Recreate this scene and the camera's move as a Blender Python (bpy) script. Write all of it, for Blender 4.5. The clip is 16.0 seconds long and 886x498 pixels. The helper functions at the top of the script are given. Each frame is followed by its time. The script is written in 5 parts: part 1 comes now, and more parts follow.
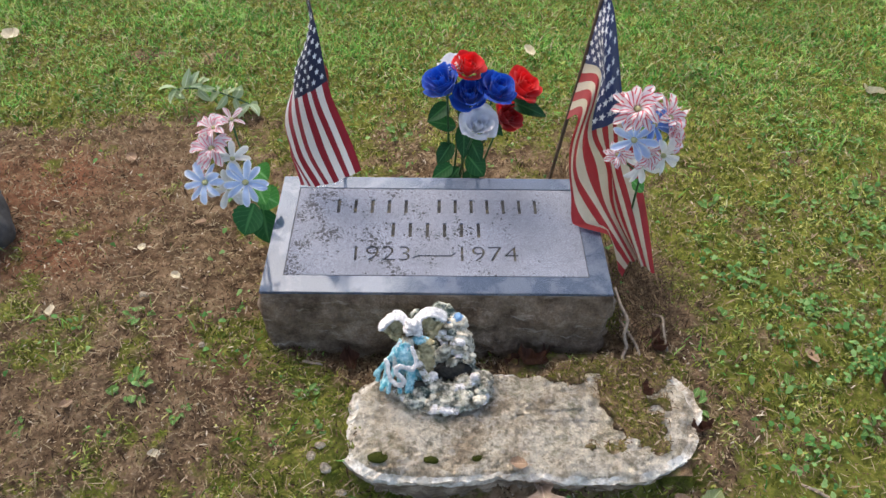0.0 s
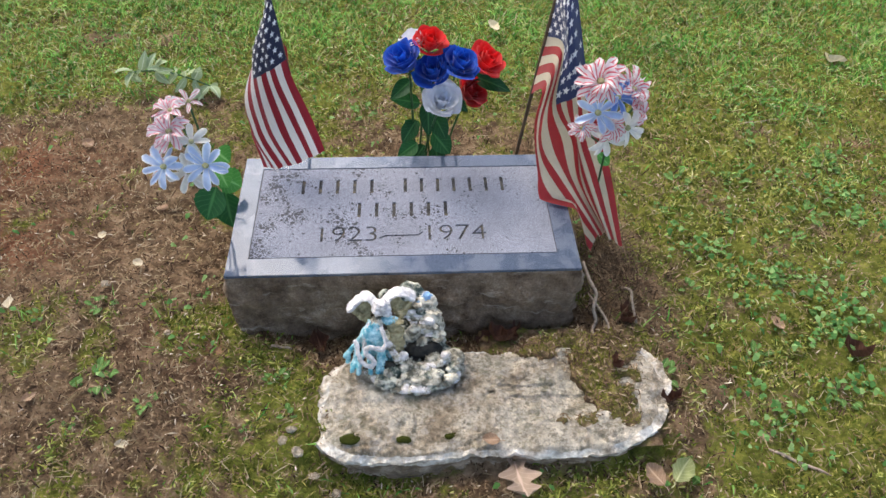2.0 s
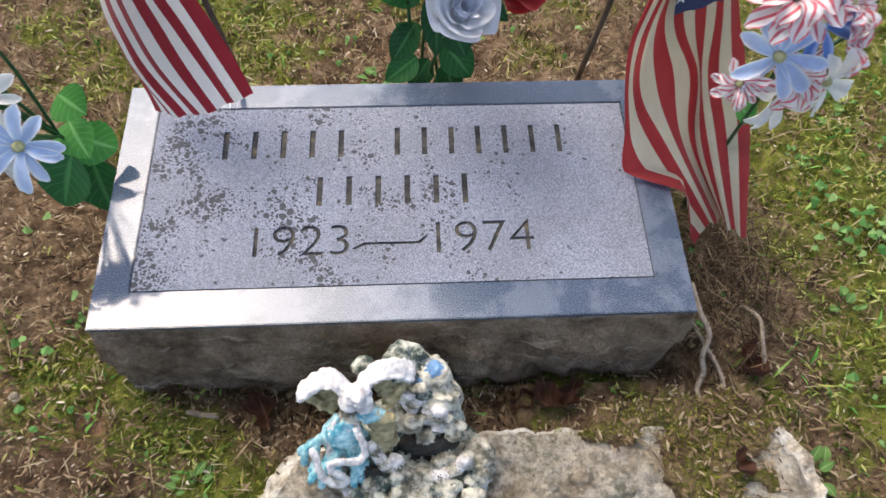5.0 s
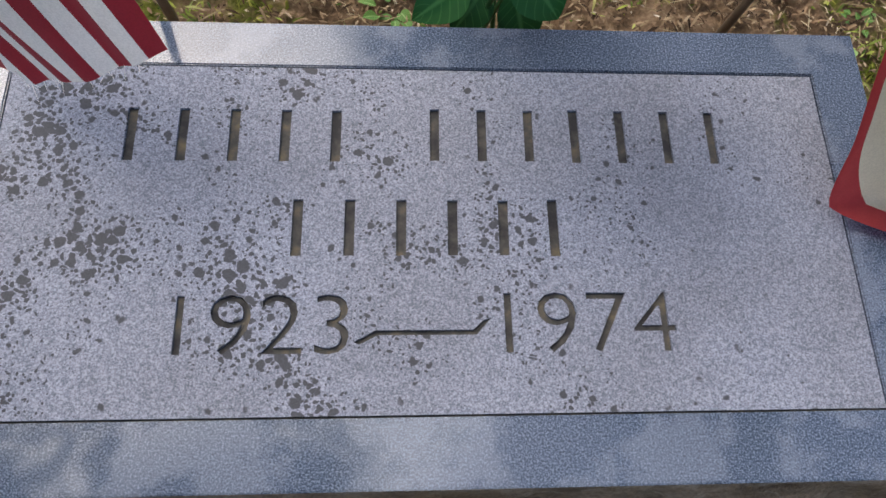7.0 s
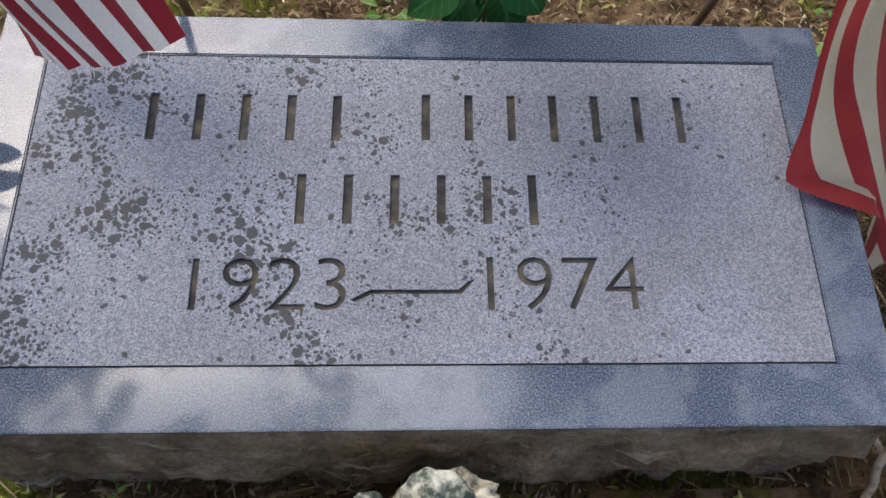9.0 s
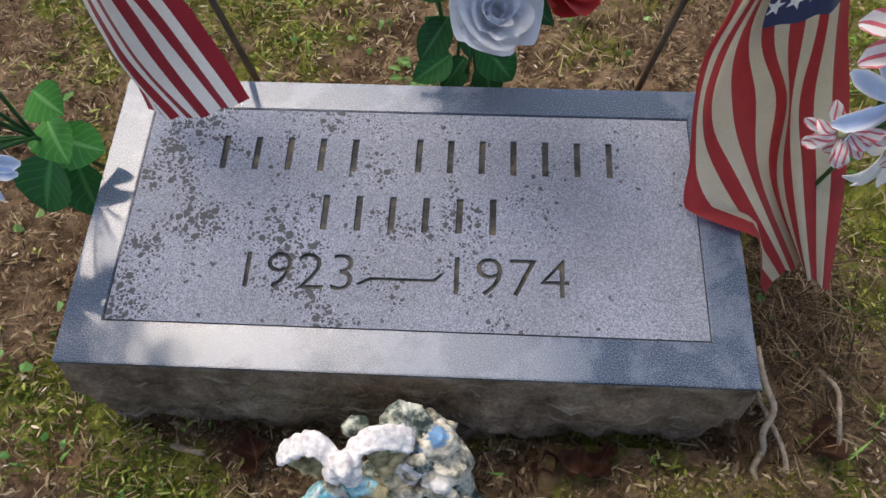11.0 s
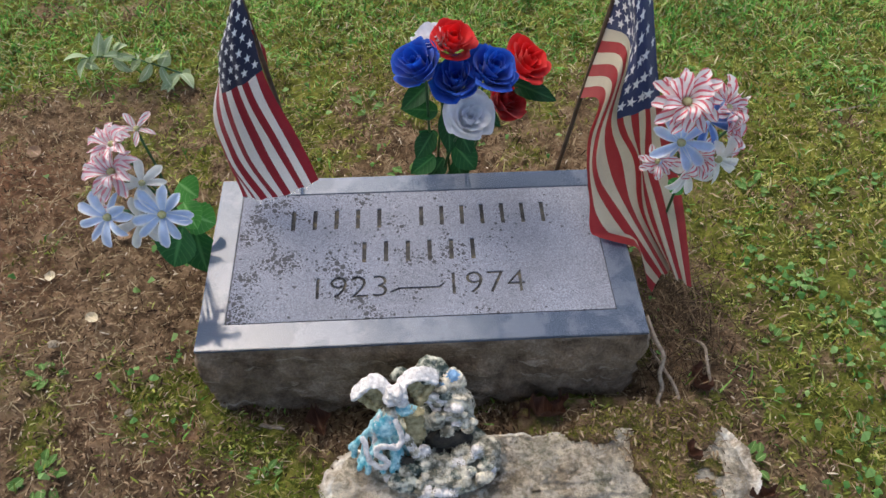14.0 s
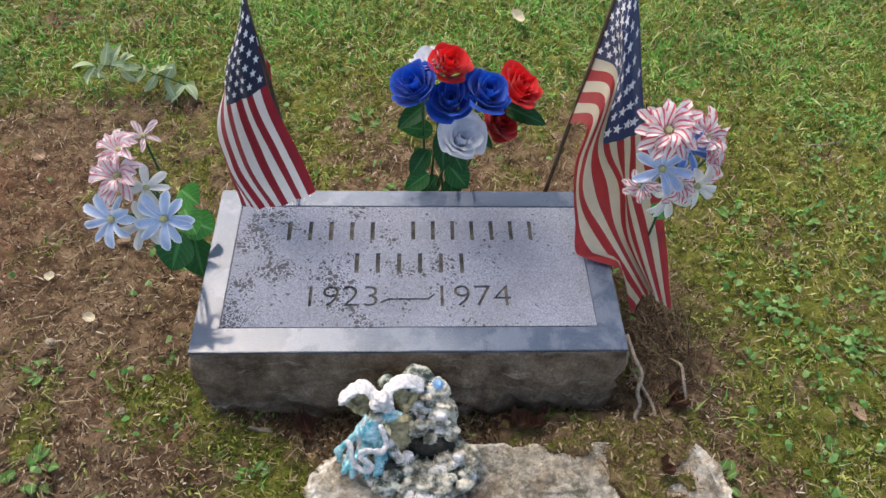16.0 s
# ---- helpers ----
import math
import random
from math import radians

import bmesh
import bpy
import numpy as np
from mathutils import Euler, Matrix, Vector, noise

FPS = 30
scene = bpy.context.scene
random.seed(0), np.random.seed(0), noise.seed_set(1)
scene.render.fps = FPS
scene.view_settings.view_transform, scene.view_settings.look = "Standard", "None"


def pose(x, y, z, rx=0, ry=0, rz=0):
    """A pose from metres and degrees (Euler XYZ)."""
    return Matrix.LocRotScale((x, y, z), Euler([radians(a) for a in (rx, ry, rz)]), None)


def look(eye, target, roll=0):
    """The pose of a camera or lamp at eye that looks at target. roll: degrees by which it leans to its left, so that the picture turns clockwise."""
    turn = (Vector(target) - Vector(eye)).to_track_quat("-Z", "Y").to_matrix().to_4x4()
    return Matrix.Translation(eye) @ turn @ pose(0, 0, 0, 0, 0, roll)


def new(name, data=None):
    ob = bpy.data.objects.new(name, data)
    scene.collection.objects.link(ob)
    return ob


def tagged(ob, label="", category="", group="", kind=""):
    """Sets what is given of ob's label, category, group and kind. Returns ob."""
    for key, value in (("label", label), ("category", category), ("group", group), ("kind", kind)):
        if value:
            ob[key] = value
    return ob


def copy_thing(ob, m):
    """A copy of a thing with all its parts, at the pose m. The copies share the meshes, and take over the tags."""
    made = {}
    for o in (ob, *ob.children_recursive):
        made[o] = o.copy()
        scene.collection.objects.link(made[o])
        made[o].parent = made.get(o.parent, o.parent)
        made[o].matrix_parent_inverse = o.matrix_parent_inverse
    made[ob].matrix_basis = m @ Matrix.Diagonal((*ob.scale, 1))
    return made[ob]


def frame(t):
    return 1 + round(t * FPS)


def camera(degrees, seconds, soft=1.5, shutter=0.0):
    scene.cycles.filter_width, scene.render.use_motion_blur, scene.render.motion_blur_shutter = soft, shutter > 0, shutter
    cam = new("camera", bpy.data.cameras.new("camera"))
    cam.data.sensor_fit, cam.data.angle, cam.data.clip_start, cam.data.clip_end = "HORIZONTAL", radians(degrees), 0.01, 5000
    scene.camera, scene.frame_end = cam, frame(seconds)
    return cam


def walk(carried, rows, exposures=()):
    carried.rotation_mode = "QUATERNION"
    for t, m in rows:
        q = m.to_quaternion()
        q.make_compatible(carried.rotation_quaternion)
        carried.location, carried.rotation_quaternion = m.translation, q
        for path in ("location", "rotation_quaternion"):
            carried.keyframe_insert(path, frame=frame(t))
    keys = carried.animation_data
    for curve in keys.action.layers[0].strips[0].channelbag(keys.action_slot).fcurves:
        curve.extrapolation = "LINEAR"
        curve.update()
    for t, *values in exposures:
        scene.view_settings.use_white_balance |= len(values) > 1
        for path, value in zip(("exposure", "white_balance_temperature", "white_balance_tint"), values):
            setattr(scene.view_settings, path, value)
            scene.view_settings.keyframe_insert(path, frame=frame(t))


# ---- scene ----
cam = camera(63.1, 16.0, 1.5, 0.3)
PATH = [
    (0, (-0.009, -0.805, 1.084), (0.021, 0.583, -0.356), 1.4),
    (0.5, (-0.01, -0.803, 1.078), (0.026, 0.575, -0.371), 2.5),
    (1, (-0.012, -0.805, 1.076), (0.049, 0.565, -0.38), 3.0),
    (1.5, (-0.009, -0.803, 1.075), (0.077, 0.553, -0.392), 2.9),
    (2, (0.002, -0.8, 1.075), (0.105, 0.546, -0.402), 2.0),
    (2.5, (0.012, -0.808, 1.072), (0.106, 0.551, -0.392), 2.7),
    (3, (0.01, -0.811, 1.074), (0.084, 0.561, -0.379), 3.5),
    (3.5, (0.03, -0.792, 1.041), (0.086, 0.561, -0.43), 2.7),
    (4, (0.034, -0.607, 0.936), (0.07, 0.592, -0.664), 0.6),
    (4.5, (0.012, -0.377, 0.887), (0.036, 0.648, -0.83), -4.2),
    (4.7, (0.018, -0.333, 0.86), (0.086, 0.653, -0.879), 1.3),
    (6.8, (-0.024, -0.013, 0.554), (0.107, 0.67, -1.321), 9.6),
    (7, (-0.023, -0.013, 0.553), (0.114, 0.68, -1.318), 10.5),
    (7.5, (-0.019, -0.025, 0.562), (0.112, 0.685, -1.303), 10.0),
    (8, (-0.017, -0.041, 0.571), (0.082, 0.688, -1.289), 7.8),
    (8.5, (-0.011, -0.048, 0.576), (0.074, 0.684, -1.283), 6.6),
    (9, (-0.01, -0.057, 0.587), (0.091, 0.67, -1.274), 7.5),
    (9.2, (-0.007, -0.06, 0.592), (0.092, 0.664, -1.269), 7.3),
    (11.3, (0.061, -0.174, 0.752), (-0.028, 0.679, -1.055), -3.4),
    (11.5, (0.052, -0.187, 0.746), (-0.015, 0.685, -1.053), -2.8),
    (12, (0.012, -0.262, 0.798), (0.037, 0.713, -0.948), 2.1),
    (12.5, (-0.007, -0.35, 0.891), (0.135, 0.751, -0.773), 4.5),
    (13, (-0.01, -0.406, 0.954), (0.18, 0.776, -0.648), 5.5),
    (13.5, (-0.013, -0.449, 0.966), (0.144, 0.762, -0.618), 3.2),
    (14, (-0.008, -0.483, 0.984), (0.07, 0.721, -0.611), 0.8),
    (14.5, (-0.01, -0.494, 0.992), (0.081, 0.728, -0.589), 2.8),
    (15, (-0.014, -0.505, 1.0), (0.092, 0.729, -0.57), 4.3),
    (15.5, (-0.006, -0.511, 1.007), (0.099, 0.729, -0.559), 3.5),
    (16, (-0.008, -0.515, 1.009), (0.095, 0.734, -0.55), 3.7),
]
walk(cam, [(t, look(eye, target, roll)) for t, eye, target, roll in PATH],
     [(0, 1.33), (3.5, 1.41), (4.7, 1.4), (7, 1.02), (9, 0.97), (11.5, 1.0), (13, 0.97), (16, 1.2)])

from mathutils import kdtree

# ---- world and light: bright overcast day ----
world = bpy.data.worlds.new("overcast_sky")
scene.world = world
world.use_nodes = True
wt = world.node_tree
sky = wt.nodes.new("ShaderNodeTexSky")
sky.sky_type, sky.sun_disc = "NISHITA", False
SUN_EL, SUN_AZ = radians(60), radians(-42)
sky.sun_elevation, sky.sun_rotation = SUN_EL, SUN_AZ
sky.air_density, sky.dust_density, sky.ozone_density = 0.9, 4.5, 0.8
wt.links.new(sky.outputs[0], wt.nodes["Background"].inputs[0])
wt.nodes["Background"].inputs[1].default_value = 0.15
sun_data = bpy.data.lights.new("sun", "SUN")
sun_data.energy, sun_data.angle, sun_data.color = 0.85, radians(62), (1.0, 0.98, 0.95)
sun = new("sun", sun_data)
sun.matrix_world = look((math.sin(SUN_AZ) * math.cos(SUN_EL) * 20, math.cos(SUN_AZ) * math.cos(SUN_EL) * 20, math.sin(SUN_EL) * 20), (0, 0, 0))

rng = np.random.default_rng(7)


# ---- material helpers ----
class Nodes:
    """A material with its shader, and short ways to add nodes to it."""

    def __init__(self, name, rough=0.8, metal=0.0):
        self.mat = bpy.data.materials.new(name)
        self.mat.use_nodes = True
        self.tree = self.mat.node_tree
        self.shader = self.tree.nodes["Principled BSDF"]
        self.shader.inputs["Roughness"].default_value = rough
        self.shader.inputs["Metallic"].default_value = metal
        self.coord = self.tree.nodes.new("ShaderNodeTexCoord").outputs["Object"]

    def put(self, socket, value):
        if hasattr(value, "is_linked"):
            self.tree.links.new(value, socket)
        elif isinstance(value, (tuple, list)) and len(value) == 3 and socket.type == "RGBA":
            socket.default_value = (*value, 1)
        else:
            socket.default_value = value

    def set(self, **values):
        for key, value in values.items():
            self.put(self.shader.inputs[key.replace("_", " ")], value)
        return self

    def noise(self, scale, detail=4, rough=0.6, stretch=None, vec=None):
        n = self.tree.nodes.new("ShaderNodeTexNoise")
        n.inputs["Scale"].default_value, n.inputs["Detail"].default_value, n.inputs["Roughness"].default_value = scale, detail, rough
        vec = vec or self.coord
        if stretch:
            m = self.tree.nodes.new("ShaderNodeMapping")
            m.inputs["Scale"].default_value = stretch
            self.tree.links.new(vec, m.inputs[0])
            vec = m.outputs[0]
        self.tree.links.new(vec, n.inputs["Vector"])
        return n.outputs["Fac"]

    def cells(self, scale, feature="F1", out="Distance", vec=None):
        n = self.tree.nodes.new("ShaderNodeTexVoronoi")
        n.feature = feature
        n.inputs["Scale"].default_value = scale
        self.tree.links.new(vec or self.coord, n.inputs["Vector"])
        return n.outputs[out]

    def ramp(self, fac, *stops, ease="LINEAR"):
        n = self.tree.nodes.new("ShaderNodeValToRGB")
        n.color_ramp.interpolation = ease
        el = n.color_ramp.elements
        while len(el) < len(stops):
            el.new(0.5)
        for e, (p, c) in zip(el, stops):
            e.position = p
            e.color = (*c, 1) if isinstance(c, tuple) else (c, c, c, 1)
        self.put(n.inputs[0], fac)
        return n.outputs[0]

    def mix(self, fac, a, b, blend="MIX"):
        n = self.tree.nodes.new("ShaderNodeMix")
        n.data_type, n.blend_type = "RGBA", blend
        self.put(n.inputs[0], fac)
        self.put(n.inputs[6], a)
        self.put(n.inputs[7], b)
        return n.outputs[2]

    def math(self, op, a, b=0.0):
        n = self.tree.nodes.new("ShaderNodeMath")
        n.operation = op
        self.put(n.inputs[0], a)
        self.put(n.inputs[1], b)
        return n.outputs[0]

    def axis(self, k, vec=None):
        n = self.tree.nodes.new("ShaderNodeSeparateXYZ")
        self.tree.links.new(vec or self.coord, n.inputs[0])
        return n.outputs[k]

    def attr(self, name):
        n = self.tree.nodes.new("ShaderNodeAttribute")
        n.attribute_name = name
        return n.outputs["Fac"]

    def island(self):
        return self.tree.nodes.new("ShaderNodeNewGeometry").outputs["Random Per Island"]

    def random(self):
        return self.tree.nodes.new("ShaderNodeObjectInfo").outputs["Random"]

    def bump(self, height, strength=0.5, dist=0.002):
        n = self.tree.nodes.new("ShaderNodeBump")
        n.inputs["Strength"].default_value, n.inputs["Distance"].default_value = strength, dist
        self.put(n.inputs["Height"], height)
        self.tree.links.new(n.outputs[0], self.shader.inputs["Normal"])
        return self

    def thin(self, amount, colour):
        """Lets light through a thin sheet: cloth, petals, leaves."""
        tr = self.tree.nodes.new("ShaderNodeBsdfTranslucent")
        self.put(tr.inputs[0], colour)
        m = self.tree.nodes.new("ShaderNodeMixShader")
        m.inputs[0].default_value = amount
        self.tree.links.new(self.shader.outputs[0], m.inputs[1])
        self.tree.links.new(tr.outputs[0], m.inputs[2])
        self.tree.links.new(m.outputs[0], self.tree.nodes["Material Output"].inputs[0])
        return self


def scatter_mat(name, stops, rough=0.75, through_light=0.25, patches=None):
    """One colour for each blade, leaf or crumb of a joined mesh."""
    n = Nodes(name, rough)
    n.set(Specular_IOR_Level=0.12)
    c = n.ramp(n.island(), *stops)
    c = n.mix(0.35, c, n.ramp(n.noise(60, 3), (0.3, 0.25), (0.7, 1.0)), "MULTIPLY")
    if patches:
        c = n.mix(n.ramp(n.noise(5, 5, 0.65), (0.46, 0.0), (0.62, 0.8)), c, patches, "MULTIPLY")
    n.set(Base_Color=c)
    if through_light:
        n.thin(through_light, c)
    return n.mat


# ---- materials ----
def granite_speckle(n, dark, mid, light):
    fine = n.noise(850, 2, 0.75)
    grain = n.ramp(fine, (0.35, dark), (0.5, mid), (0.65, light))
    flakes = n.ramp(n.cells(620), (0.12, 0.35), (0.3, 1.0))
    return n.mix(0.4, grain, flakes, "MULTIPLY")


def granite_panel():
    n = Nodes("frosted_granite", 0.72)
    c = granite_speckle(n, (0.115, 0.13, 0.162), (0.232, 0.248, 0.306), (0.37, 0.39, 0.465))
    c = n.mix(0.28, c, n.ramp(n.noise(330, 3, 0.7), (0.38, 0.5), (0.56, 1.08)), "MULTIPLY")
    c = n.mix(0.5, c, n.ramp(n.noise(9, 4), (0.36, (0.6, 0.585, 0.56)), (0.62, (1, 1, 1))), "MULTIPLY")
    # dark crusty lichen: round spots, in colonies thickest towards one end
    x, y = n.axis(0), n.axis(1)
    left = n.ramp(n.math("MULTIPLY_ADD", x, -2.0), (0.0, 0.0), (0.1, 0.25), (0.5, 1.0))
    low = n.ramp(n.math("ABSOLUTE", n.math("ADD", y, -0.08)), (0.0, 0.75), (0.07, 0.0))
    where = n.math("MAXIMUM", left, low)
    colony = n.math("MULTIPLY", n.ramp(n.noise(17, 3, 0.55), (0.42, 0.0), (0.62, 1.0)), where)
    wob = n.tree.nodes.new("ShaderNodeVectorMath")
    wob.operation = "MULTIPLY_ADD"
    nz = n.tree.nodes.new("ShaderNodeTexNoise")
    nz.inputs["Scale"].default_value = 160
    n.tree.links.new(n.coord, nz.inputs["Vector"])
    n.tree.links.new(nz.outputs["Color"], wob.inputs[0])
    wob.inputs[1].default_value = (0.006, 0.006, 0.006)
    n.tree.links.new(n.coord, wob.inputs[2])
    big = n.ramp(n.math("ADD", n.cells(95, vec=wob.outputs[0]), n.math("MULTIPLY", colony, -0.33)), (0.0, 1.0), (0.06, 0.0))
    small = n.ramp(n.math("ADD", n.cells(270, vec=wob.outputs[0]), n.math("MULTIPLY", colony, -0.42)), (0.0, 1.0), (0.06, 0.0))
    stray = n.math("MULTIPLY", n.ramp(n.cells(60, vec=wob.outputs[0]), (0.1, 1.0), (0.16, 0.0)), n.ramp(n.noise(30, 2), (0.5, 0.0), (0.58, 1.0)))
    spots = n.math("MAXIMUM", n.math("MAXIMUM", big, small), stray)
    c = n.mix(n.math("MULTIPLY", spots, 0.92), c, (0.035, 0.035, 0.039))
    n.set(Base_Color=c).bump(n.noise(420, 3), 0.35, 0.0006)
    return n.mat


def granite_polished():
    n = Nodes("polished_granite", 0.2)
    c = granite_speckle(n, (0.028, 0.04, 0.06), (0.07, 0.094, 0.138), (0.18, 0.22, 0.295))
    # pale patches: the sky's broken reflection put into colour and roughness
    sky_patch = n.ramp(n.noise(13, 5, 0.65), (0.48, 0.0), (0.56, 1.0))
    c = n.mix(n.math("MULTIPLY", sky_patch, 0.16), c, (0.4, 0.43, 0.5))
    n.set(Base_Color=c, Roughness=n.math("MULTIPLY_ADD", sky_patch, 0.1)).bump(n.noise(260, 2), 0.04, 0.0004)
    rough = n.tree.nodes.new("ShaderNodeMapRange")
    n.put(rough.inputs[0], sky_patch)
    rough.inputs[3].default_value, rough.inputs[4].default_value = 0.07, 0.15
    n.set(Roughness=rough.outputs[0], Specular_IOR_Level=0.6, IOR=1.5)
    return n.mat


def granite_rock():
    n = Nodes("pitched_granite", 0.9)
    n.set(Specular_IOR_Level=0.15)
    c = n.ramp(n.noise(22, 6, 0.7), (0.34, (0.13, 0.088, 0.056)), (0.52, (0.29, 0.21, 0.14)), (0.68, (0.46, 0.36, 0.26)))
    c = n.mix(0.5, c, n.ramp(n.noise(300, 2), (0.35, 0.45), (0.65, 1.0)), "MULTIPLY")
    seams = n.ramp(n.noise(26, 5, 0.7, (0.5, 1, 2.4)), (0.57, 0.0), (0.66, 1.0))
    c = n.mix(n.math("MULTIPLY", seams, 0.5), c, (0.56, 0.48, 0.38))
    n.set(Base_Color=c).bump(n.math("ADD", n.noise(40, 6, 0.7), n.math("MULTIPLY", n.noise(140, 4), 0.4)), 1.0, 0.014)
    return n.mat


def carving_dirt():
    n = Nodes("stained_carving", 0.95)
    n.set(Base_Color=n.ramp(n.noise(70, 4), (0.35, (0.03, 0.029, 0.029)), (0.55, (0.075, 0.07, 0.06)), (0.75, (0.16, 0.13, 0.075)))).bump(n.noise(400, 2), 0.4, 0.0006)
    return n.mat


def limestone():
    n = Nodes("weathered_limestone", 0.95)
    n.set(Specular_IOR_Level=0.12)
    c = n.ramp(n.noise(14, 7, 0.68), (0.38, (0.46, 0.37, 0.26)), (0.48, (0.68, 0.585, 0.44)), (0.58, (0.9, 0.81, 0.65)))
    c = n.mix(0.75, c, n.ramp(n.noise(75, 7, 0.75), (0.34, 0.22), (0.56, 1.0)), "MULTIPLY")
    c = n.mix(n.ramp(n.noise(38, 6, 0.7), (0.5, 0.0), (0.58, 0.55)), c, (0.8, 0.74, 0.64))
    c = n.mix(n.ramp(n.noise(52, 6, 0.75), (0.54, 0.0), (0.62, 0.6)), c, (0.24, 0.2, 0.13))
    pits = n.ramp(n.cells(130), (0.1, 0.3), (0.25, 1.0))
    c = n.mix(n.ramp(n.noise(25, 2), (0.5, 0.0), (0.65, 0.7)), c, pits, "MULTIPLY")
    green = n.ramp(n.noise(20, 5, 0.65), (0.55, 0.0), (0.68, 0.55))
    c = n.mix(green, c, (0.13, 0.13, 0.05))
    c = n.mix(0.25, c, n.ramp(n.noise(280, 3, 0.7), (0.4, 0.35), (0.55, 1.0)), "MULTIPLY")
    n.set(Base_Color=c).bump(n.math("ADD", n.math("ADD", n.noise(45, 7, 0.75), n.math("MULTIPLY", n.noise(160, 5, 0.7), 0.6)), n.math("MULTIPLY", n.cells(90), 0.5)), 1.0, 0.016)
    return n.mat


def limestone_edge():
    n = Nodes("broken_limestone", 0.95)
    n.set(Specular_IOR_Level=0.12)
    c = n.ramp(n.noise(20, 7, 0.7, (1, 1, 2)), (0.34, (0.3, 0.24, 0.17)), (0.45, (0.68, 0.6, 0.48)), (0.56, (0.9, 0.86, 0.77)))
    c = n.mix(0.5, c, n.ramp(n.noise(120, 4, 0.7), (0.35, 0.4), (0.6, 1.0)), "MULTIPLY")
    n.set(Base_Color=c).bump(n.noise(60, 7, 0.75), 0.9, 0.006)
    return n.mat


# brown soiled stone, its colour darkened for the shade under the ledge
def limestone_foot():
    n = Nodes("soiled_shaded_limestone", 0.95)
    c = n.ramp(n.noise(24, 7, 0.7, (1, 1, 2)), (0.32, (0.1, 0.075, 0.05)), (0.5, (0.27, 0.205, 0.145)), (0.66, (0.56, 0.46, 0.35)))
    n.set(Base_Color=c, Specular_IOR_Level=0.15).bump(n.noise(60, 7, 0.75), 0.9, 0.006)
    return n.mat


def soil():
    n = Nodes("mossy_soil", 0.95)
    n.set(Specular_IOR_Level=0.1)
    cover, red = n.attr("cover"), n.attr("red_clay")
    c = n.ramp(n.noise(30, 8, 0.72), (0.34, (0.05, 0.031, 0.018)), (0.47, (0.16, 0.105, 0.06)), (0.62, (0.3, 0.205, 0.125)), (0.8, (0.42, 0.32, 0.21)))
    c = n.mix(red, c, n.ramp(n.noise(40, 7, 0.7), (0.3, (0.15, 0.06, 0.03)), (0.7, (0.38, 0.18, 0.1))))
    moss = n.ramp(n.noise(45, 7, 0.72), (0.32, (0.05, 0.058, 0.012)), (0.5, (0.15, 0.165, 0.028)), (0.72, (0.32, 0.31, 0.07)))
    patch = n.ramp(n.math("ADD", cover, n.math("MULTIPLY", n.math("SUBTRACT", n.noise(16, 6, 0.7), 0.5), 1.8)), (0.42, 0.0), (0.68, 1.0))
    c = n.mix(patch, c, moss)
    n.set(Base_Color=c).bump(n.math("ADD", n.noise(70, 8, 0.75), n.math("MULTIPLY", n.noise(330, 3), 0.4)), 1.0, 0.01)
    return n.mat


def cloth(name, a, b, light=0.45):
    n = Nodes(name, 0.75)
    c = n.mix(n.noise(35, 4), a, b)
    c = n.mix(0.18, c, n.ramp(n.noise(900, 1), (0.35, 0.4), (0.6, 1.0)), "MULTIPLY")
    n.set(Base_Color=c, Sheen_Weight=0.15).bump(n.noise(1100, 1), 0.15, 0.0003)
    return n.thin(light, c).mat


def petal_mat(name, base, edge, stripe=None):
    """Silk petals: the colour pales towards the rim; some are printed with stripes."""
    n = Nodes(name, 0.65)
    s = n.math("ABSOLUTE", n.attr("across"))
    c = n.mix(n.ramp(s, (0.55, 0.0), (0.95, 1.0)), base, edge)
    c = n.mix(n.ramp(n.attr("along"), (0.86, 0.0), (1.0, 0.6)), c, edge)
    if stripe:
        wave = n.math("SINE", n.math("ADD", n.math("MULTIPLY", n.attr("along"), 10.0), n.math("MULTIPLY", n.attr("across"), 6.0)))
        c = n.mix(n.ramp(wave, (0.4, 0.0), (0.6, 1.0)), c, stripe)
    c = n.mix(0.3, c, n.ramp(n.noise(120, 3), (0.3, 0.55), (0.65, 1.0)), "MULTIPLY")
    n.set(Base_Color=c, Sheen_Weight=0.2).bump(n.noise(700, 2), 0.15, 0.0004)
    return n.thin(0.4, c).mat


def leaf_mat(name, base, vein, gloss=0.45):
    n = Nodes(name, gloss)
    n.set(Specular_IOR_Level=0.25)
    rib = n.ramp(n.math("ABSOLUTE", n.attr("across")), (0.04, 1.0), (0.14, 0.0))
    side = n.ramp(n.math("SINE", n.math("ADD", n.math("MULTIPLY", n.attr("along"), 42.0), n.math("MULTIPLY", n.math("ABSOLUTE", n.attr("across")), -11.0))), (0.86, 0.0), (1.0, 0.5))
    c = n.mix(n.noise(50, 4), base, tuple(v * 0.55 for v in base))
    c = n.mix(n.math("MAXIMUM", rib, side), c, vein)
    n.set(Base_Color=c).bump(side, -0.3, 0.0008)
    return n.thin(0.25, c).mat


def plain_mat(name, a, b, scale=60, rough=0.8, bump=0.4, dist=0.001, metal=0.0, lo=0.32, hi=0.68):
    n = Nodes(name, rough, metal)
    h = n.noise(scale, 5, 0.65)
    n.set(Base_Color=n.ramp(h, (lo, a), (hi, b))).bump(h, bump, dist)
    return n.mat


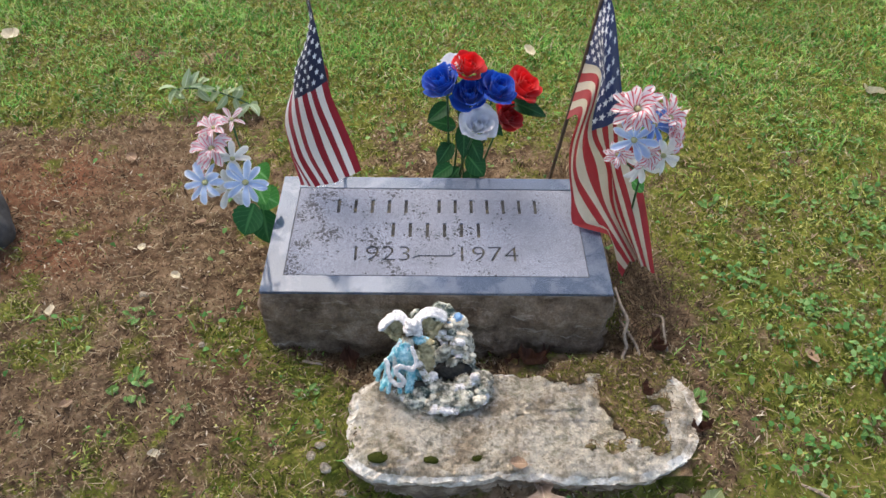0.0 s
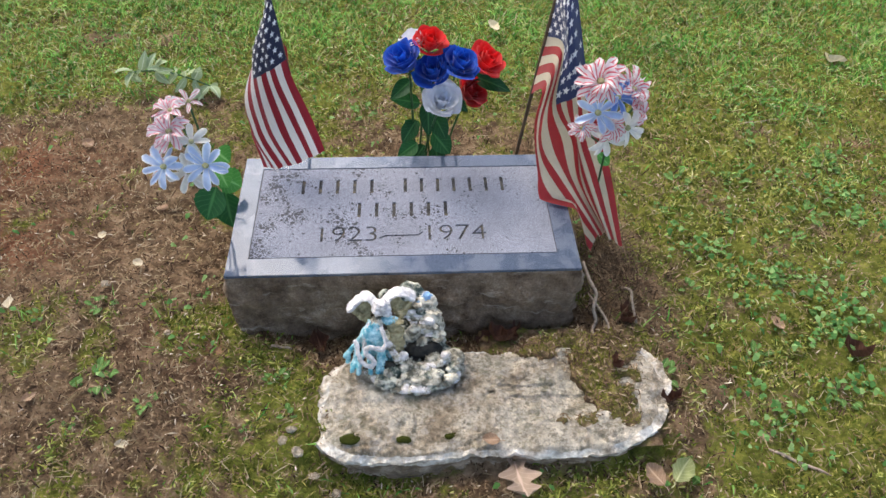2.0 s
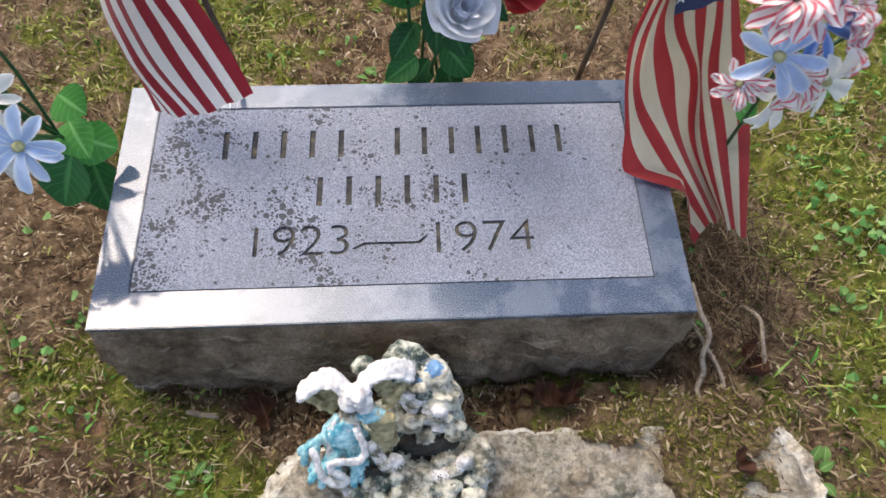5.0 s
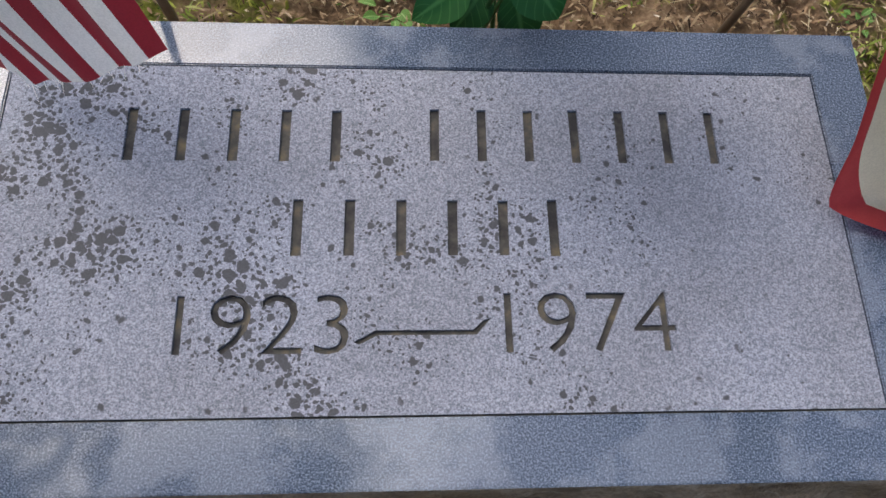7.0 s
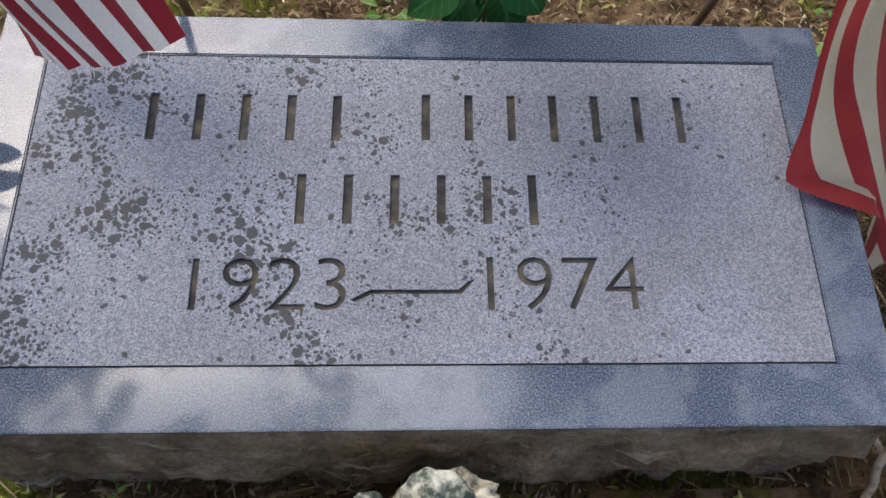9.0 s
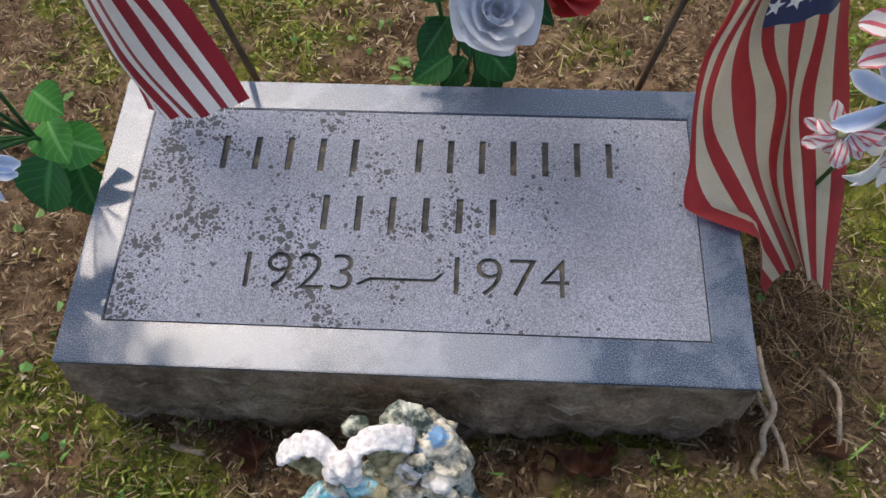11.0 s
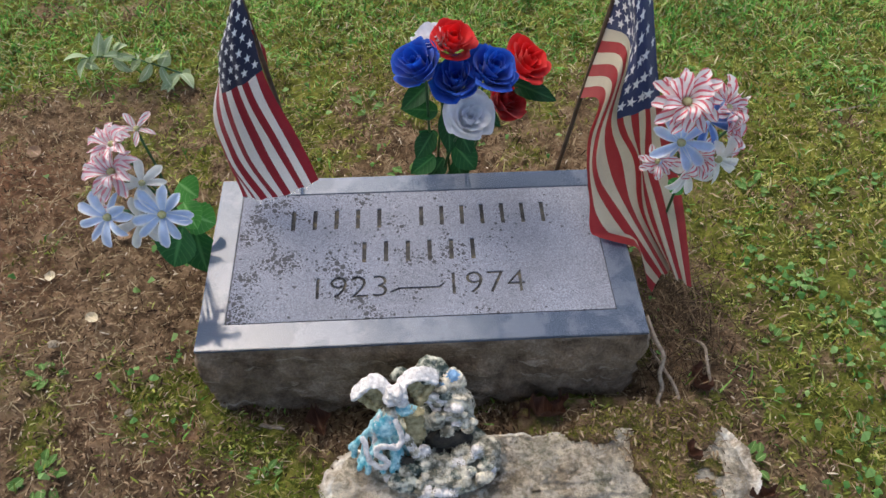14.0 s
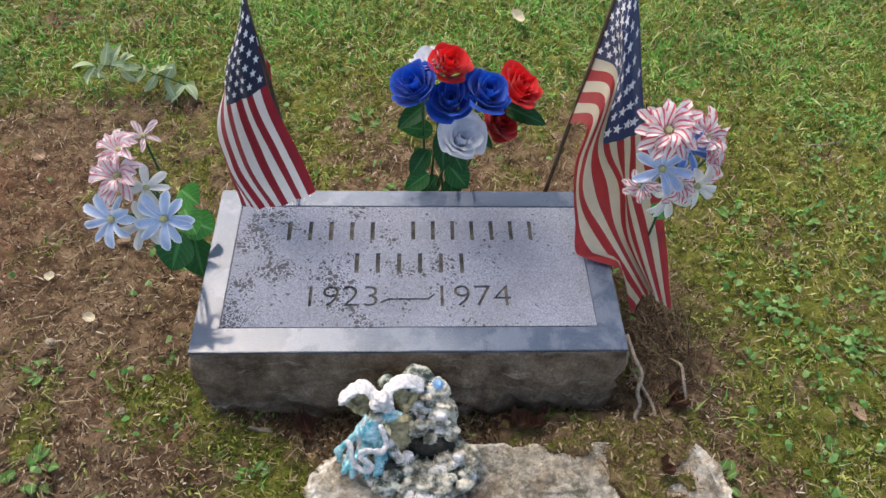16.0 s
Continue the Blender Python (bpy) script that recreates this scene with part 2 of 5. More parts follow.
M_PANEL, M_POLISH, M_ROCK, M_CARVE = granite_panel(), granite_polished(), granite_rock(), carving_dirt()
M_LIME, M_LIME_EDGE, M_LIME_FOOT, M_SOIL = limestone(), limestone_edge(), limestone_foot(), soil()
M_RED = cloth("flag_red_cotton", (0.27, 0.012, 0.024), (0.37, 0.028, 0.042))
M_WHITE = cloth("flag_white_cotton", (0.86, 0.8, 0.78), (0.92, 0.88, 0.87), 0.52)
M_CREAM = cloth("flag_faded_cotton", (0.56, 0.48, 0.35), (0.72, 0.64, 0.5))
M_RED_OLD = cloth("flag_faded_red_cotton", (0.32, 0.018, 0.024), (0.46, 0.05, 0.05))
M_NAVY = cloth("flag_navy_cotton", (0.01, 0.013, 0.04), (0.02, 0.024, 0.062), 0.15)
M_NAVY_OLD = cloth("flag_faded_navy_cotton", (0.02, 0.03, 0.09), (0.045, 0.06, 0.15), 0.15)
M_STAR = cloth("flag_star_white", (0.78, 0.78, 0.78), (0.86, 0.86, 0.86), 0.1)
M_POLE = plain_mat("varnished_stick", (0.05, 0.034, 0.022), (0.13, 0.09, 0.055), 40, 0.5, 0.2)
M_ROSE = {
    "blue": petal_mat("blue_rose_silk", (0.004, 0.06, 0.46), (0.02, 0.15, 0.7)),
    "red": petal_mat("red_rose_silk", (0.75, 0.006, 0.006), (0.85, 0.03, 0.03)),
    "dark red": petal_mat("dark_red_rose_silk", (0.45, 0.005, 0.008), (0.58, 0.014, 0.018)),
    "white": petal_mat("white_rose_silk", (0.9, 0.91, 0.95), (0.94, 0.94, 0.96)),
}
M_DAISY = {
    "pale blue": petal_mat("pale_blue_daisy_silk", (0.52, 0.66, 0.92), (0.86, 0.9, 0.95)),
    "blue": petal_mat("blue_daisy_silk", (0.12, 0.24, 0.62), (0.45, 0.6, 0.88)),
    "pink": petal_mat("striped_pink_daisy_silk", (0.9, 0.86, 0.85), (0.9, 0.86, 0.86), (0.74, 0.16, 0.2)),
    "light pink": petal_mat("pink_daisy_silk", (0.9, 0.84, 0.84), (0.9, 0.85, 0.85), (0.8, 0.32, 0.38)),
    "white": petal_mat("white_daisy_silk", (0.82, 0.82, 0.78), (0.9, 0.9, 0.88)),
}
M_DISC = plain_mat("daisy_centre", (0.3, 0.3, 0.12), (0.52, 0.5, 0.28), 300, 0.9, 0.8)
M_STEM = plain_mat("plastic_stem", (0.012, 0.06, 0.016), (0.03, 0.11, 0.03), 80, 0.45, 0.2)
M_LEAF = leaf_mat("silk_leaf", (0.09, 0.34, 0.06), (0.2, 0.45, 0.14))
M_LEAF_MID = leaf_mat("green_silk_leaf", (0.025, 0.13, 0.034), (0.06, 0.2, 0.06))
M_LEAF_DK = leaf_mat("dark_silk_leaf", (0.016, 0.085, 0.024), (0.04, 0.14, 0.045))
M_WEED = leaf_mat("weed_leaf", (0.13, 0.27, 0.055), (0.25, 0.38, 0.13), 0.55)
M_FROND = leaf_mat("variegated_leaf", (0.46, 0.58, 0.32), (0.64, 0.7, 0.5), 0.6)
M_DEAD = leaf_mat("dead_leaf", (0.42, 0.28, 0.18), (0.5, 0.36, 0.25), 0.8)
M_OAK = leaf_mat("dry_oak_leaf", (0.5, 0.38, 0.29), (0.58, 0.45, 0.36), 0.8)
M_CUP = leaf_mat("fading_green_leaf", (0.38, 0.42, 0.18), (0.5, 0.52, 0.28), 0.7)
M_DEAD_DK = leaf_mat("wet_dead_leaf", (0.1, 0.045, 0.028), (0.15, 0.08, 0.05), 0.7)
M_TAN = leaf_mat("pale_dry_leaf", (0.78, 0.68, 0.48), (0.84, 0.76, 0.58), 0.8)
M_TWIG = plain_mat("dry_wood", (0.16, 0.12, 0.085), (0.4, 0.33, 0.25), 120, 0.9, 0.6)
M_FIELD = plain_mat("dark_stone", (0.035, 0.032, 0.03), (0.12, 0.11, 0.1), 30, 0.85, 0.8, 0.004)
M_BARK = plain_mat("tree_bark", (0.03, 0.025, 0.02), (0.12, 0.1, 0.08), 14, 0.95, 1.0, 0.02)


# ---- mesh helpers ----
BASE = {}


def mesh_of(bm, mats):
    me = bpy.data.meshes.new("mesh")
    bm.normal_update()
    bm.to_mesh(me)
    bm.free()
    for m in mats if isinstance(mats, (list, tuple)) else [mats]:
        me.materials.append(m)
    me.polygons.foreach_set("use_smooth", [True] * len(me.polygons))
    return me


def thing(name, base, label, category, group="", bm=None, mats=None, kind=""):
    """A top-level thing at base: one mesh, or an Empty that carries its parts. Its mesh is given in world metres."""
    base = Vector(base)
    if bm:
        bmesh.ops.translate(bm, verts=bm.verts, vec=-base)
    ob = new(name, mesh_of(bm, mats) if bm else None)
    ob.location = base
    BASE[ob] = base
    return tagged(ob, label, category, group, kind)


def part(name, bm, material, parent, label=""):
    """One mesh under a thing or a part, given in world metres."""
    bmesh.ops.translate(bm, verts=bm.verts, vec=-BASE[parent])
    ob = new(name, mesh_of(bm, material))
    ob.parent = parent
    BASE[ob] = BASE[parent]
    return tagged(ob, label)


def frame_on(axis, spin=0.0):
    """A turn whose z lies along axis."""
    return Vector(axis).normalized().to_track_quat("Z", "Y").to_matrix().to_4x4() @ Matrix.Rotation(spin, 4, "Z")


def tube(bm, pts, radii, n=8, close=True):
    pts = [Vector(p) for p in pts]
    if not isinstance(radii, (list, tuple)):
        radii = [radii] * len(pts)
    rings = []
    for i, p in enumerate(pts):
        d = (pts[min(i + 1, len(pts) - 1)] - pts[max(i - 1, 0)]).normalized()
        m = frame_on(d)
        rings.append([bm.verts.new(p + m @ Vector((math.cos(a) * radii[i], math.sin(a) * radii[i], 0))) for a in [2 * math.pi * k / n for k in range(n)]])
    for a, b in zip(rings, rings[1:]):
        for k in range(n):
            bm.faces.new((a[k], a[(k + 1) % n], b[(k + 1) % n], b[k]))
    if close:
        bm.faces.new(rings[0][::-1])
        bm.faces.new(rings[-1])
    return rings


def bend(a, b, sag, n=8, side=(0, 0, 1)):
    """Points of an arc from a to b, bowed by sag along side."""
    a, b, s = Vector(a), Vector(b), Vector(side)
    return [a.lerp(b, i / n) + s * sag * 4 * (i / n) * (1 - i / n) for i in range(n + 1)]


def sheet(bm, shape, nu, nv, m=None, mat=0):
    """A patch from shape(across -1..1, along 0..1), with both kept as attributes for the material."""
    la = bm.verts.layers.float.get("across") or bm.verts.layers.float.new("across")
    lb = bm.verts.layers.float.get("along") or bm.verts.layers.float.new("along")
    rows = []
    for j in range(nv + 1):
        row = []
        for i in range(nu + 1):
            s, t = 2 * i / nu - 1, j / nv
            p = Vector(shape(s, t))
            v = bm.verts.new(m @ p if m else p)
            v[la], v[lb] = s, t
            row.append(v)
        rows.append(row)
    for j in range(nv):
        for i in range(nu):
            f = bm.faces.new((rows[j][i], rows[j][i + 1], rows[j + 1][i + 1], rows[j + 1][i]))
            f.material_index = mat
    return rows


def blob(bm, c, r, mat=0, rough=0.2, freq=60, sub=2, turn=None):
    """An uneven lump."""
    made = bmesh.ops.create_icosphere(bm, subdivisions=sub, radius=1.0)["verts"]
    c = Vector(c)
    r = Vector(r) if isinstance(r, (tuple, list)) else Vector((r, r, r))
    for v in made:
        p = Vector((v.co.x * r.x, v.co.y * r.y, v.co.z * r.z))
        if turn:
            p = turn @ p
        k = noise.noise((c + p) * freq) * rough + noise.noise((c + p) * freq * 2.7) * rough * 0.5
        v.co = c + p * (1 + k)
    for f in {f for v in made for f in v.link_faces}:
        f.material_index = mat


# ---- ground relief and plant cover ----
def value_noise(x, y, scale, seed):
    g = np.random.default_rng(seed).random((64, 64))
    fx, fy = x * scale, y * scale
    ix, iy = np.floor(fx).astype(int), np.floor(fy).astype(int)
    tx, ty = fx - ix, fy - iy
    tx, ty = tx * tx * (3 - 2 * tx), ty * ty * (3 - 2 * ty)
    a, b = g[ix % 64, iy % 64], g[(ix + 1) % 64, iy % 64]
    c, d = g[ix % 64, (iy + 1) % 64], g[(ix + 1) % 64, (iy + 1) % 64]
    return (a * (1 - tx) + b * tx) * (1 - ty) + (c * (1 - tx) + d * tx) * ty


def ease(a, b, x):
    t = np.clip((x - a) / (b - a), 0, 1)
    return t * t * (3 - 2 * t)


def hump(x, y, cx, cy, rx, ry):
    return np.exp(-((x - cx) / rx) ** 2 - ((y - cy) / ry) ** 2)


def relief(x, y):
    x, y = np.asarray(x, float), np.asarray(y, float)
    z = 0.02 * hump(x, y, -0.46, 0.02, 0.17, 0.2) - 0.042 * ease(-0.24, -0.295, y) * ease(-0.22, -0.1, x) * (1 - ease(0.42, 0.5, x))
    z = z + 0.012 * (value_noise(x, y, 4, 3) - 0.5) + 0.008 * (value_noise(x, y, 13, 4) - 0.5)
    z = z - 0.024 * np.exp(-((y + 0.02) / 0.045) ** 2) * ease(-0.3, -0.15, x) * (1 - ease(0.3, 0.38, x)) + 0.012 * hump(x, y, 0.24, -0.065, 0.08, 0.03)
    z = z + 0.011 * np.abs(value_noise(x, y, 24, 7) + value_noise(x, y, 41, 8) - 1) + 0.007 * (value_noise(x, y, 70, 9) - 0.5)
    z = z + 0.022 * hump(x, y, -0.175, -0.17, 0.032, 0.075) * (0.4 + 1.2 * value_noise(x, y, 30, 10))
    near = np.exp(-(x ** 2 + (y - 0.3) ** 2) / 9)
    return z * near + (1 - near) * 0.5 * (value_noise(x, y, 0.05, 5) - 0.5)


def plant_cover(x, y):
    """How green the ground is, from bare soil (0) to full turf (1)."""
    bare = ease(-0.2, -0.42, x) * (1 - ease(0.42, 0.75, y)) * ease(-1.9, -1.2, x + 0.5 * value_noise(x, y, 2, 61)) * ease(-1.5, -0.7, y + 0.5 * value_noise(x, y, 2, 62))
    g = 0.62 + 0.4 * ease(0.5, 0.9, y) - 0.31 * bare
    g = g - 0.28 * hump(x, y, 0, 0.45, 0.5, 0.14) - 0.3 * hump(x, y, 0.47, 0.13, 0.12, 0.1) - 0.55 * hump(x, y, -0.03, -0.05, 0.26, 0.055)
    g = g + 0.4 * ease(0.42, 0.7, x) + 0.22 * ease(0.5, 0.85, y) - 0.35 * hump(x, y, 1.12, 0.4, 0.14, 0.1) + 0.15 * hump(x, y, -0.3, -0.28, 0.2, 0.1) - 0.12 * hump(x, y, -0.9, 0.75, 0.5, 0.2)
    g = g + ease(0.55, 0.85, y) * (0.9 * value_noise(x, y * 1.6, 4, 15) - 0.55)
    return g + 0.55 * (value_noise(x, y, 6, 11) - 0.5) + 0.6 * (value_noise(x, y, 15, 12) - 0.5) + 0.35 * (value_noise(x, y, 38, 13) - 0.5)


def red_clay(x, y):
    r = hump(x, y, -0.86, 0.42, 0.2, 0.1) + 0.8 * hump(x, y, -0.82, 0.2, 0.16, 0.08) + 0.6 * hump(x, y, -0.36, -0.03, 0.09, 0.06) + 0.5 * hump(x, y, 1.15, 0.45, 0.12, 0.05)
    return np.clip(r * (0.5 + value_noise(x, y, 17, 21)), 0, 1)


def build_ground():
    fine = np.arange(-1.75, 1.751, 0.0075)
    far = 1.75 * 1.35 ** np.arange(1, 19)
    xs = np.concatenate([-far[::-1], fine, far])
    ys = np.concatenate([0.6 - far[::-1], np.arange(-1.15, 2.36, 0.008), 0.61 + far])
    X, Y = np.meshgrid(xs, ys)
    Z = relief(X, Y)
    inner = (np.abs(X) < 1.75) & (Y > -1.15) & (Y < 2.36)
    Z = Z + inner * (0.006 * (value_noise(X, Y, 45, 6) - 0.5) + 0.005 * (rng.random(X.shape) - 0.5))
    under = (np.abs(X) < 0.29) & (Y > 0.015) & (Y < 0.285)
    Z = np.where(under, -0.02, Z)
    n = len(xs)
    verts = np.stack([X, Y, Z], -1).reshape(-1, 3)
    i, j = np.meshgrid(np.arange(n - 1), np.arange(len(ys) - 1))
    a = (j * n + i).ravel()
    faces = np.stack([a, a + 1, a + n + 1, a + n], -1)
    me = bpy.data.meshes.new("ground")
    me.from_pydata(verts.tolist(), [], faces.tolist())
    near = np.exp(-np.clip((X - 0.1) / 2.2, -3, 3) ** 4 - np.clip((Y - 0.7) / 2.2, -3, 3) ** 4)
    for name, values in (("cover", plant_cover(X, Y) * near + 0.8 * (1 - near)), ("red_clay", red_clay(X, Y) * near)):
        me.attributes.new(name, "FLOAT", "POINT").data.foreach_set("value", values.ravel().astype(np.float32))
    me.materials.append(M_SOIL)
    me.polygons.foreach_set("use_smooth", [True] * len(me.polygons))
    tagged(new("ground", me), "mossy brown soil with patches of red clay and thin turf", "ground", kind="structure")


build_ground()

STONE = (-0.31, 0.31, 0.0, 0.305)
SLAB_OUTLINE = [(-0.1, -0.1), (-0.13, -0.13), (-0.142, -0.175), (-0.15, -0.228), (-0.105, -0.272), (-0.05, -0.281), (0.0, -0.281), (0.06, -0.273), (0.125, -0.267),
                (0.19, -0.276), (0.255, -0.279), (0.32, -0.276), (0.362, -0.264), (0.408, -0.235), (0.418, -0.2), (0.436, -0.165), (0.425, -0.125), (0.398, -0.085),
                (0.33, -0.082), (0.24, -0.09), (0.13, -0.094), (0.02, -0.096)]


def plot(x, y):
    """Thins the loose plants out away from the grave."""
    return np.exp(-((x - 0.1) / 2.3) ** 4 - ((y - 0.6) / 1.9) ** 4)


def free_ground(x, y, margin=0.0):
    """True where nothing stands on the soil."""
    stone = (x > STONE[0] - margin) & (x < STONE[1] + margin) & (y > STONE[2] - margin) & (y < STONE[3] + margin)
    slab = (x > -0.125) & (x < 0.42) & (y > -0.275) & (y < -0.1)
    return ~stone & ~slab


def field(n, x0, x1, y0, y1):
    return rng.uniform(x0, x1, n), rng.uniform(y0, y1, n)


def blades(name, x, y, height, width, lean, mat, label, category, z=None):
    """Tapered blades of grass, joined: two faces each, bent over."""
    n = len(x)
    z = relief(x, y) - 0.003 if z is None else z
    turn, dirn = rng.uniform(0, 2 * np.pi, n), rng.uniform(0, 2 * np.pi, n)
    wx, wy = np.cos(turn) * width / 2, np.sin(turn) * width / 2
    lx, ly = np.cos(dirn) * lean * height, np.sin(dirn) * lean * height
    mid, top = height * 0.6, height * np.sqrt(np.clip(1 - 0.5 * lean ** 2, 0.12, 1))
    P = np.stack([
        np.stack([x - wx, y - wy, z], -1), np.stack([x + wx, y + wy, z], -1),
        np.stack([x - wx * 0.8 + lx * 0.35, y - wy * 0.8 + ly * 0.35, z + np.minimum(mid, top * 0.75)], -1),
        np.stack([x + wx * 0.8 + lx * 0.35, y + wy * 0.8 + ly * 0.35, z + np.minimum(mid, top * 0.75)], -1),
        np.stack([x + lx, y + ly, z + top], -1)], 1).reshape(-1, 3)
    k = np.arange(n)[:, None] * 5
    faces = (k + np.array([0, 1, 3, 2])).tolist() + (k + np.array([2, 3, 4])).tolist()
    me = bpy.data.meshes.new(name)
    me.from_pydata(P.tolist(), [], faces)
    me.materials.append(mat)
    return tagged(new(name, me), label, category, kind="stuff")


def flakes(name, x, y, z, size, long, tilt, mat, label, category):
    """Small curled crumbs of leaf and bark, joined: a bent pair of faces each."""
    n = len(x)
    a, b = rng.uniform(0, 2 * np.pi, n), rng.normal(0, tilt, n)
    ux, uy = np.cos(a), np.sin(a)
    L, W = size * long, size
    rise = np.abs(np.sin(b)) * L
    curl = rng.uniform(0.1, 0.5, n) * W
    rows = []
    for s, t, c in ((-0.35, -1, 0), (0.3, -0.9, 0), (-1, -0.1, 1), (0.9, 0.15, 1), (-0.45, 1, 0), (0.25, 0.85, 0)):
        px = x + ux * t * L / 2 - uy * s * W / 2
        py = y + uy * t * L / 2 + ux * s * W / 2
        rows.append(np.stack([px, py, z + 0.002 + c * curl + (t + 1) / 2 * rise + s * W * 0.15 * np.sin(a * 3)], -1))
    P = np.stack(rows, 1).reshape(-1, 3)
    k = np.arange(n)[:, None] * 6
    faces = (k + np.array([0, 1, 3, 2])).tolist() + (k + np.array([2, 3, 5, 4])).tolist()
    me = bpy.data.meshes.new(name)
    me.from_pydata(P.tolist(), [], faces)
    me.materials.append(mat)
    return tagged(new(name, me), label, category, kind="stuff")


def build_turf():
    greens = [(0.0, (0.055, 0.19, 0.03)), (0.35, (0.17, 0.46, 0.08)), (0.7, (0.34, 0.64, 0.135)), (0.88, (0.5, 0.57, 0.2)), (1.0, (0.72, 0.66, 0.4))]
    mossy = [(0.0, (0.06, 0.095, 0.01)), (0.5, (0.2, 0.25, 0.036)), (0.85, (0.41, 0.42, 0.08)), (1.0, (0.5, 0.4, 0.18))]
    straw = [(0.0, (0.17, 0.12, 0.06)), (0.5, (0.33, 0.26, 0.14)), (1.0, (0.52, 0.44, 0.28))]
    crumbs = [(0.0, (0.03, 0.018, 0.011)), (0.35, (0.13, 0.08, 0.044)), (0.65, (0.28, 0.19, 0.11)), (0.96, (0.42, 0.32, 0.2)), (1.0, (0.68, 0.6, 0.47))]
    # short grass on the far side and to the right, in low tufts
    x, y = field(480000, -2.8, 3.0, -1.4, 3.0)
    lush = np.clip(ease(0.5, 0.95, y) + 0.55 * ease(0.5, 1.0, x) * ease(0.1, 0.5, y) + 0.1, 0, 1)
    tuft = np.clip(value_noise(x, y, 26, 82) * 2.2 - 0.6, 0, 1) * np.clip(value_noise(x, y, 7, 81) * 2.4 - 0.55, 0.05, 1)
    keep = (rng.random(len(x)) < plot(x, y) * lush * np.clip(plant_cover(x, y) * 1.3 - 0.25, 0, 1) * (0.16 + 0.75 * ease(0.55, 0.95, y) + 1.6 * tuft)) & free_ground(x, y, 0.01)
    x, y = x[keep], y[keep]
    tall = 0.4 + 0.3 * ease(0.5, 1.0, y) + 0.45 * np.clip(value_noise(x, y, 7, 71) * 2 - 0.9, 0, 1)
    blades("grass", x, y, rng.uniform(0.014, 0.04, len(x)) * tall, rng.uniform(0.0022, 0.0052, len(x)), rng.uniform(0.6, 1.7, len(x)), scatter_mat("grass_blades", greens, patches=(0.62, 0.6, 0.7)), "short green grass growing in uneven tufts", "grass")
    # moss and fine sprouts
    x, y = field(260000, -1.4, 1.6, -0.5, 1.3)
    pad = np.clip(value_noise(x, y, 33, 52) * 2.6 - 0.75, 0, 1)
    keep = (rng.random(len(x)) < np.clip(plant_cover(x, y) * 2.0 - 0.6, 0, 1) * (0.28 + pad)) & free_ground(x, y, 0.004)
    x, y, pad = x[keep], y[keep], pad[keep]
    blades("moss", x, y, rng.uniform(0.004, 0.012, len(x)) * (0.45 + pad), rng.uniform(0.0018, 0.004, len(x)), rng.uniform(0.4, 1.5, len(x)), scatter_mat("moss_tips", mossy, 0.9, patches=(0.75, 0.62, 0.7)), "yellow-green moss and fine sprouts on damp soil", "moss")
    # seedlings and moss fronds, flat little leaves in clumps
    x, y = field(260000, -1.4, 1.8, -0.5, 1.7)
    clump = np.clip(value_noise(x, y, 19, 91) * 2.8 - 1.1, 0, 1) * np.clip(value_noise(x, y, 55, 92) * 2.4 - 0.6, 0, 1)
    keep = (rng.random(len(x)) < clump * np.clip(plant_cover(x, y) * 1.5 - 0.2, 0.08, 1)) & free_ground(x, y, 0.004)
    x, y = x[keep], y[keep]
    flakes("seedlings", x, y, relief(x, y) + rng.uniform(0.001, 0.009, len(x)), rng.uniform(0.0014, 0.0036, len(x)), rng.uniform(1.3, 4.5, len(x)), 0.6, scatter_mat("seedling_leaves", [(0.0, (0.05, 0.085, 0.012)), (0.35, (0.17, 0.23, 0.04)), (0.7, (0.36, 0.4, 0.075)), (1.0, (0.54, 0.53, 0.2))], 0.7, 0.2), "tiny yellow-green seedlings and moss fronds on the soil", "seedlings")
    # dry straw lying about
    x, y = field(26000, -1.4, 1.6, -0.5, 1.5)
    keep = free_ground(x, y, 0.004) & (rng.random(len(x)) < 0.85 - 0.3 * ease(0.6, 1.2, y))
    x, y = x[keep], y[keep]
    flakes("dry_grass", x, y, relief(x, y) + rng.uniform(0, 0.006, len(x)) + 0.012 * ease(0.6, 1.0, y), rng.uniform(0.0007, 0.0016, len(x)), rng.uniform(8, 24, len(x)), 0.2, scatter_mat("straw", straw, 0.8, 0.1), "bleached dry grass stalks lying on the soil", "dry grass")
    # tangle of dead stems beside the stone
    x, y = rng.normal(0.395, 0.04, 1700), rng.normal(0.11, 0.06, 1700)
    keep = free_ground(x, y, 0.004)
    x, y = x[keep], y[keep]
    flakes("dead_stems", x, y, relief(x, y) + rng.uniform(0.002, 0.02, len(x)), rng.uniform(0.0008, 0.0018, len(x)), rng.uniform(14, 34, len(x)), 0.35, scatter_mat("dead_stem_brown", [(0.0, (0.035, 0.022, 0.012)), (0.6, (0.12, 0.08, 0.045)), (1.0, (0.3, 0.22, 0.13))], 0.85, 0.05), "tangle of brown dead stems beside the marker", "dead stems")
    # crumbs of dead leaf and bark
    x, y = field(230000, -1.4, 1.6, -0.5, 1.4)
    keep = free_ground(x, y, 0.004) & (rng.random(len(x)) < np.clip(1.2 - plant_cover(x, y), 0.16, 1))
    x, y = x[keep], y[keep]
    flakes("leaf_litter", x, y, relief(x, y) + rng.uniform(0, 0.004, len(x)), rng.uniform(0.001, 0.0026, len(x)) * rng.uniform(0.7, 1.5, len(x)), rng.uniform(1.3, 4.6, len(x)), 0.6, scatter_mat("leaf_crumbs", crumbs, 0.85, 0.05), "brown crumbs of dead leaves and bark on bare soil", "leaf litter")
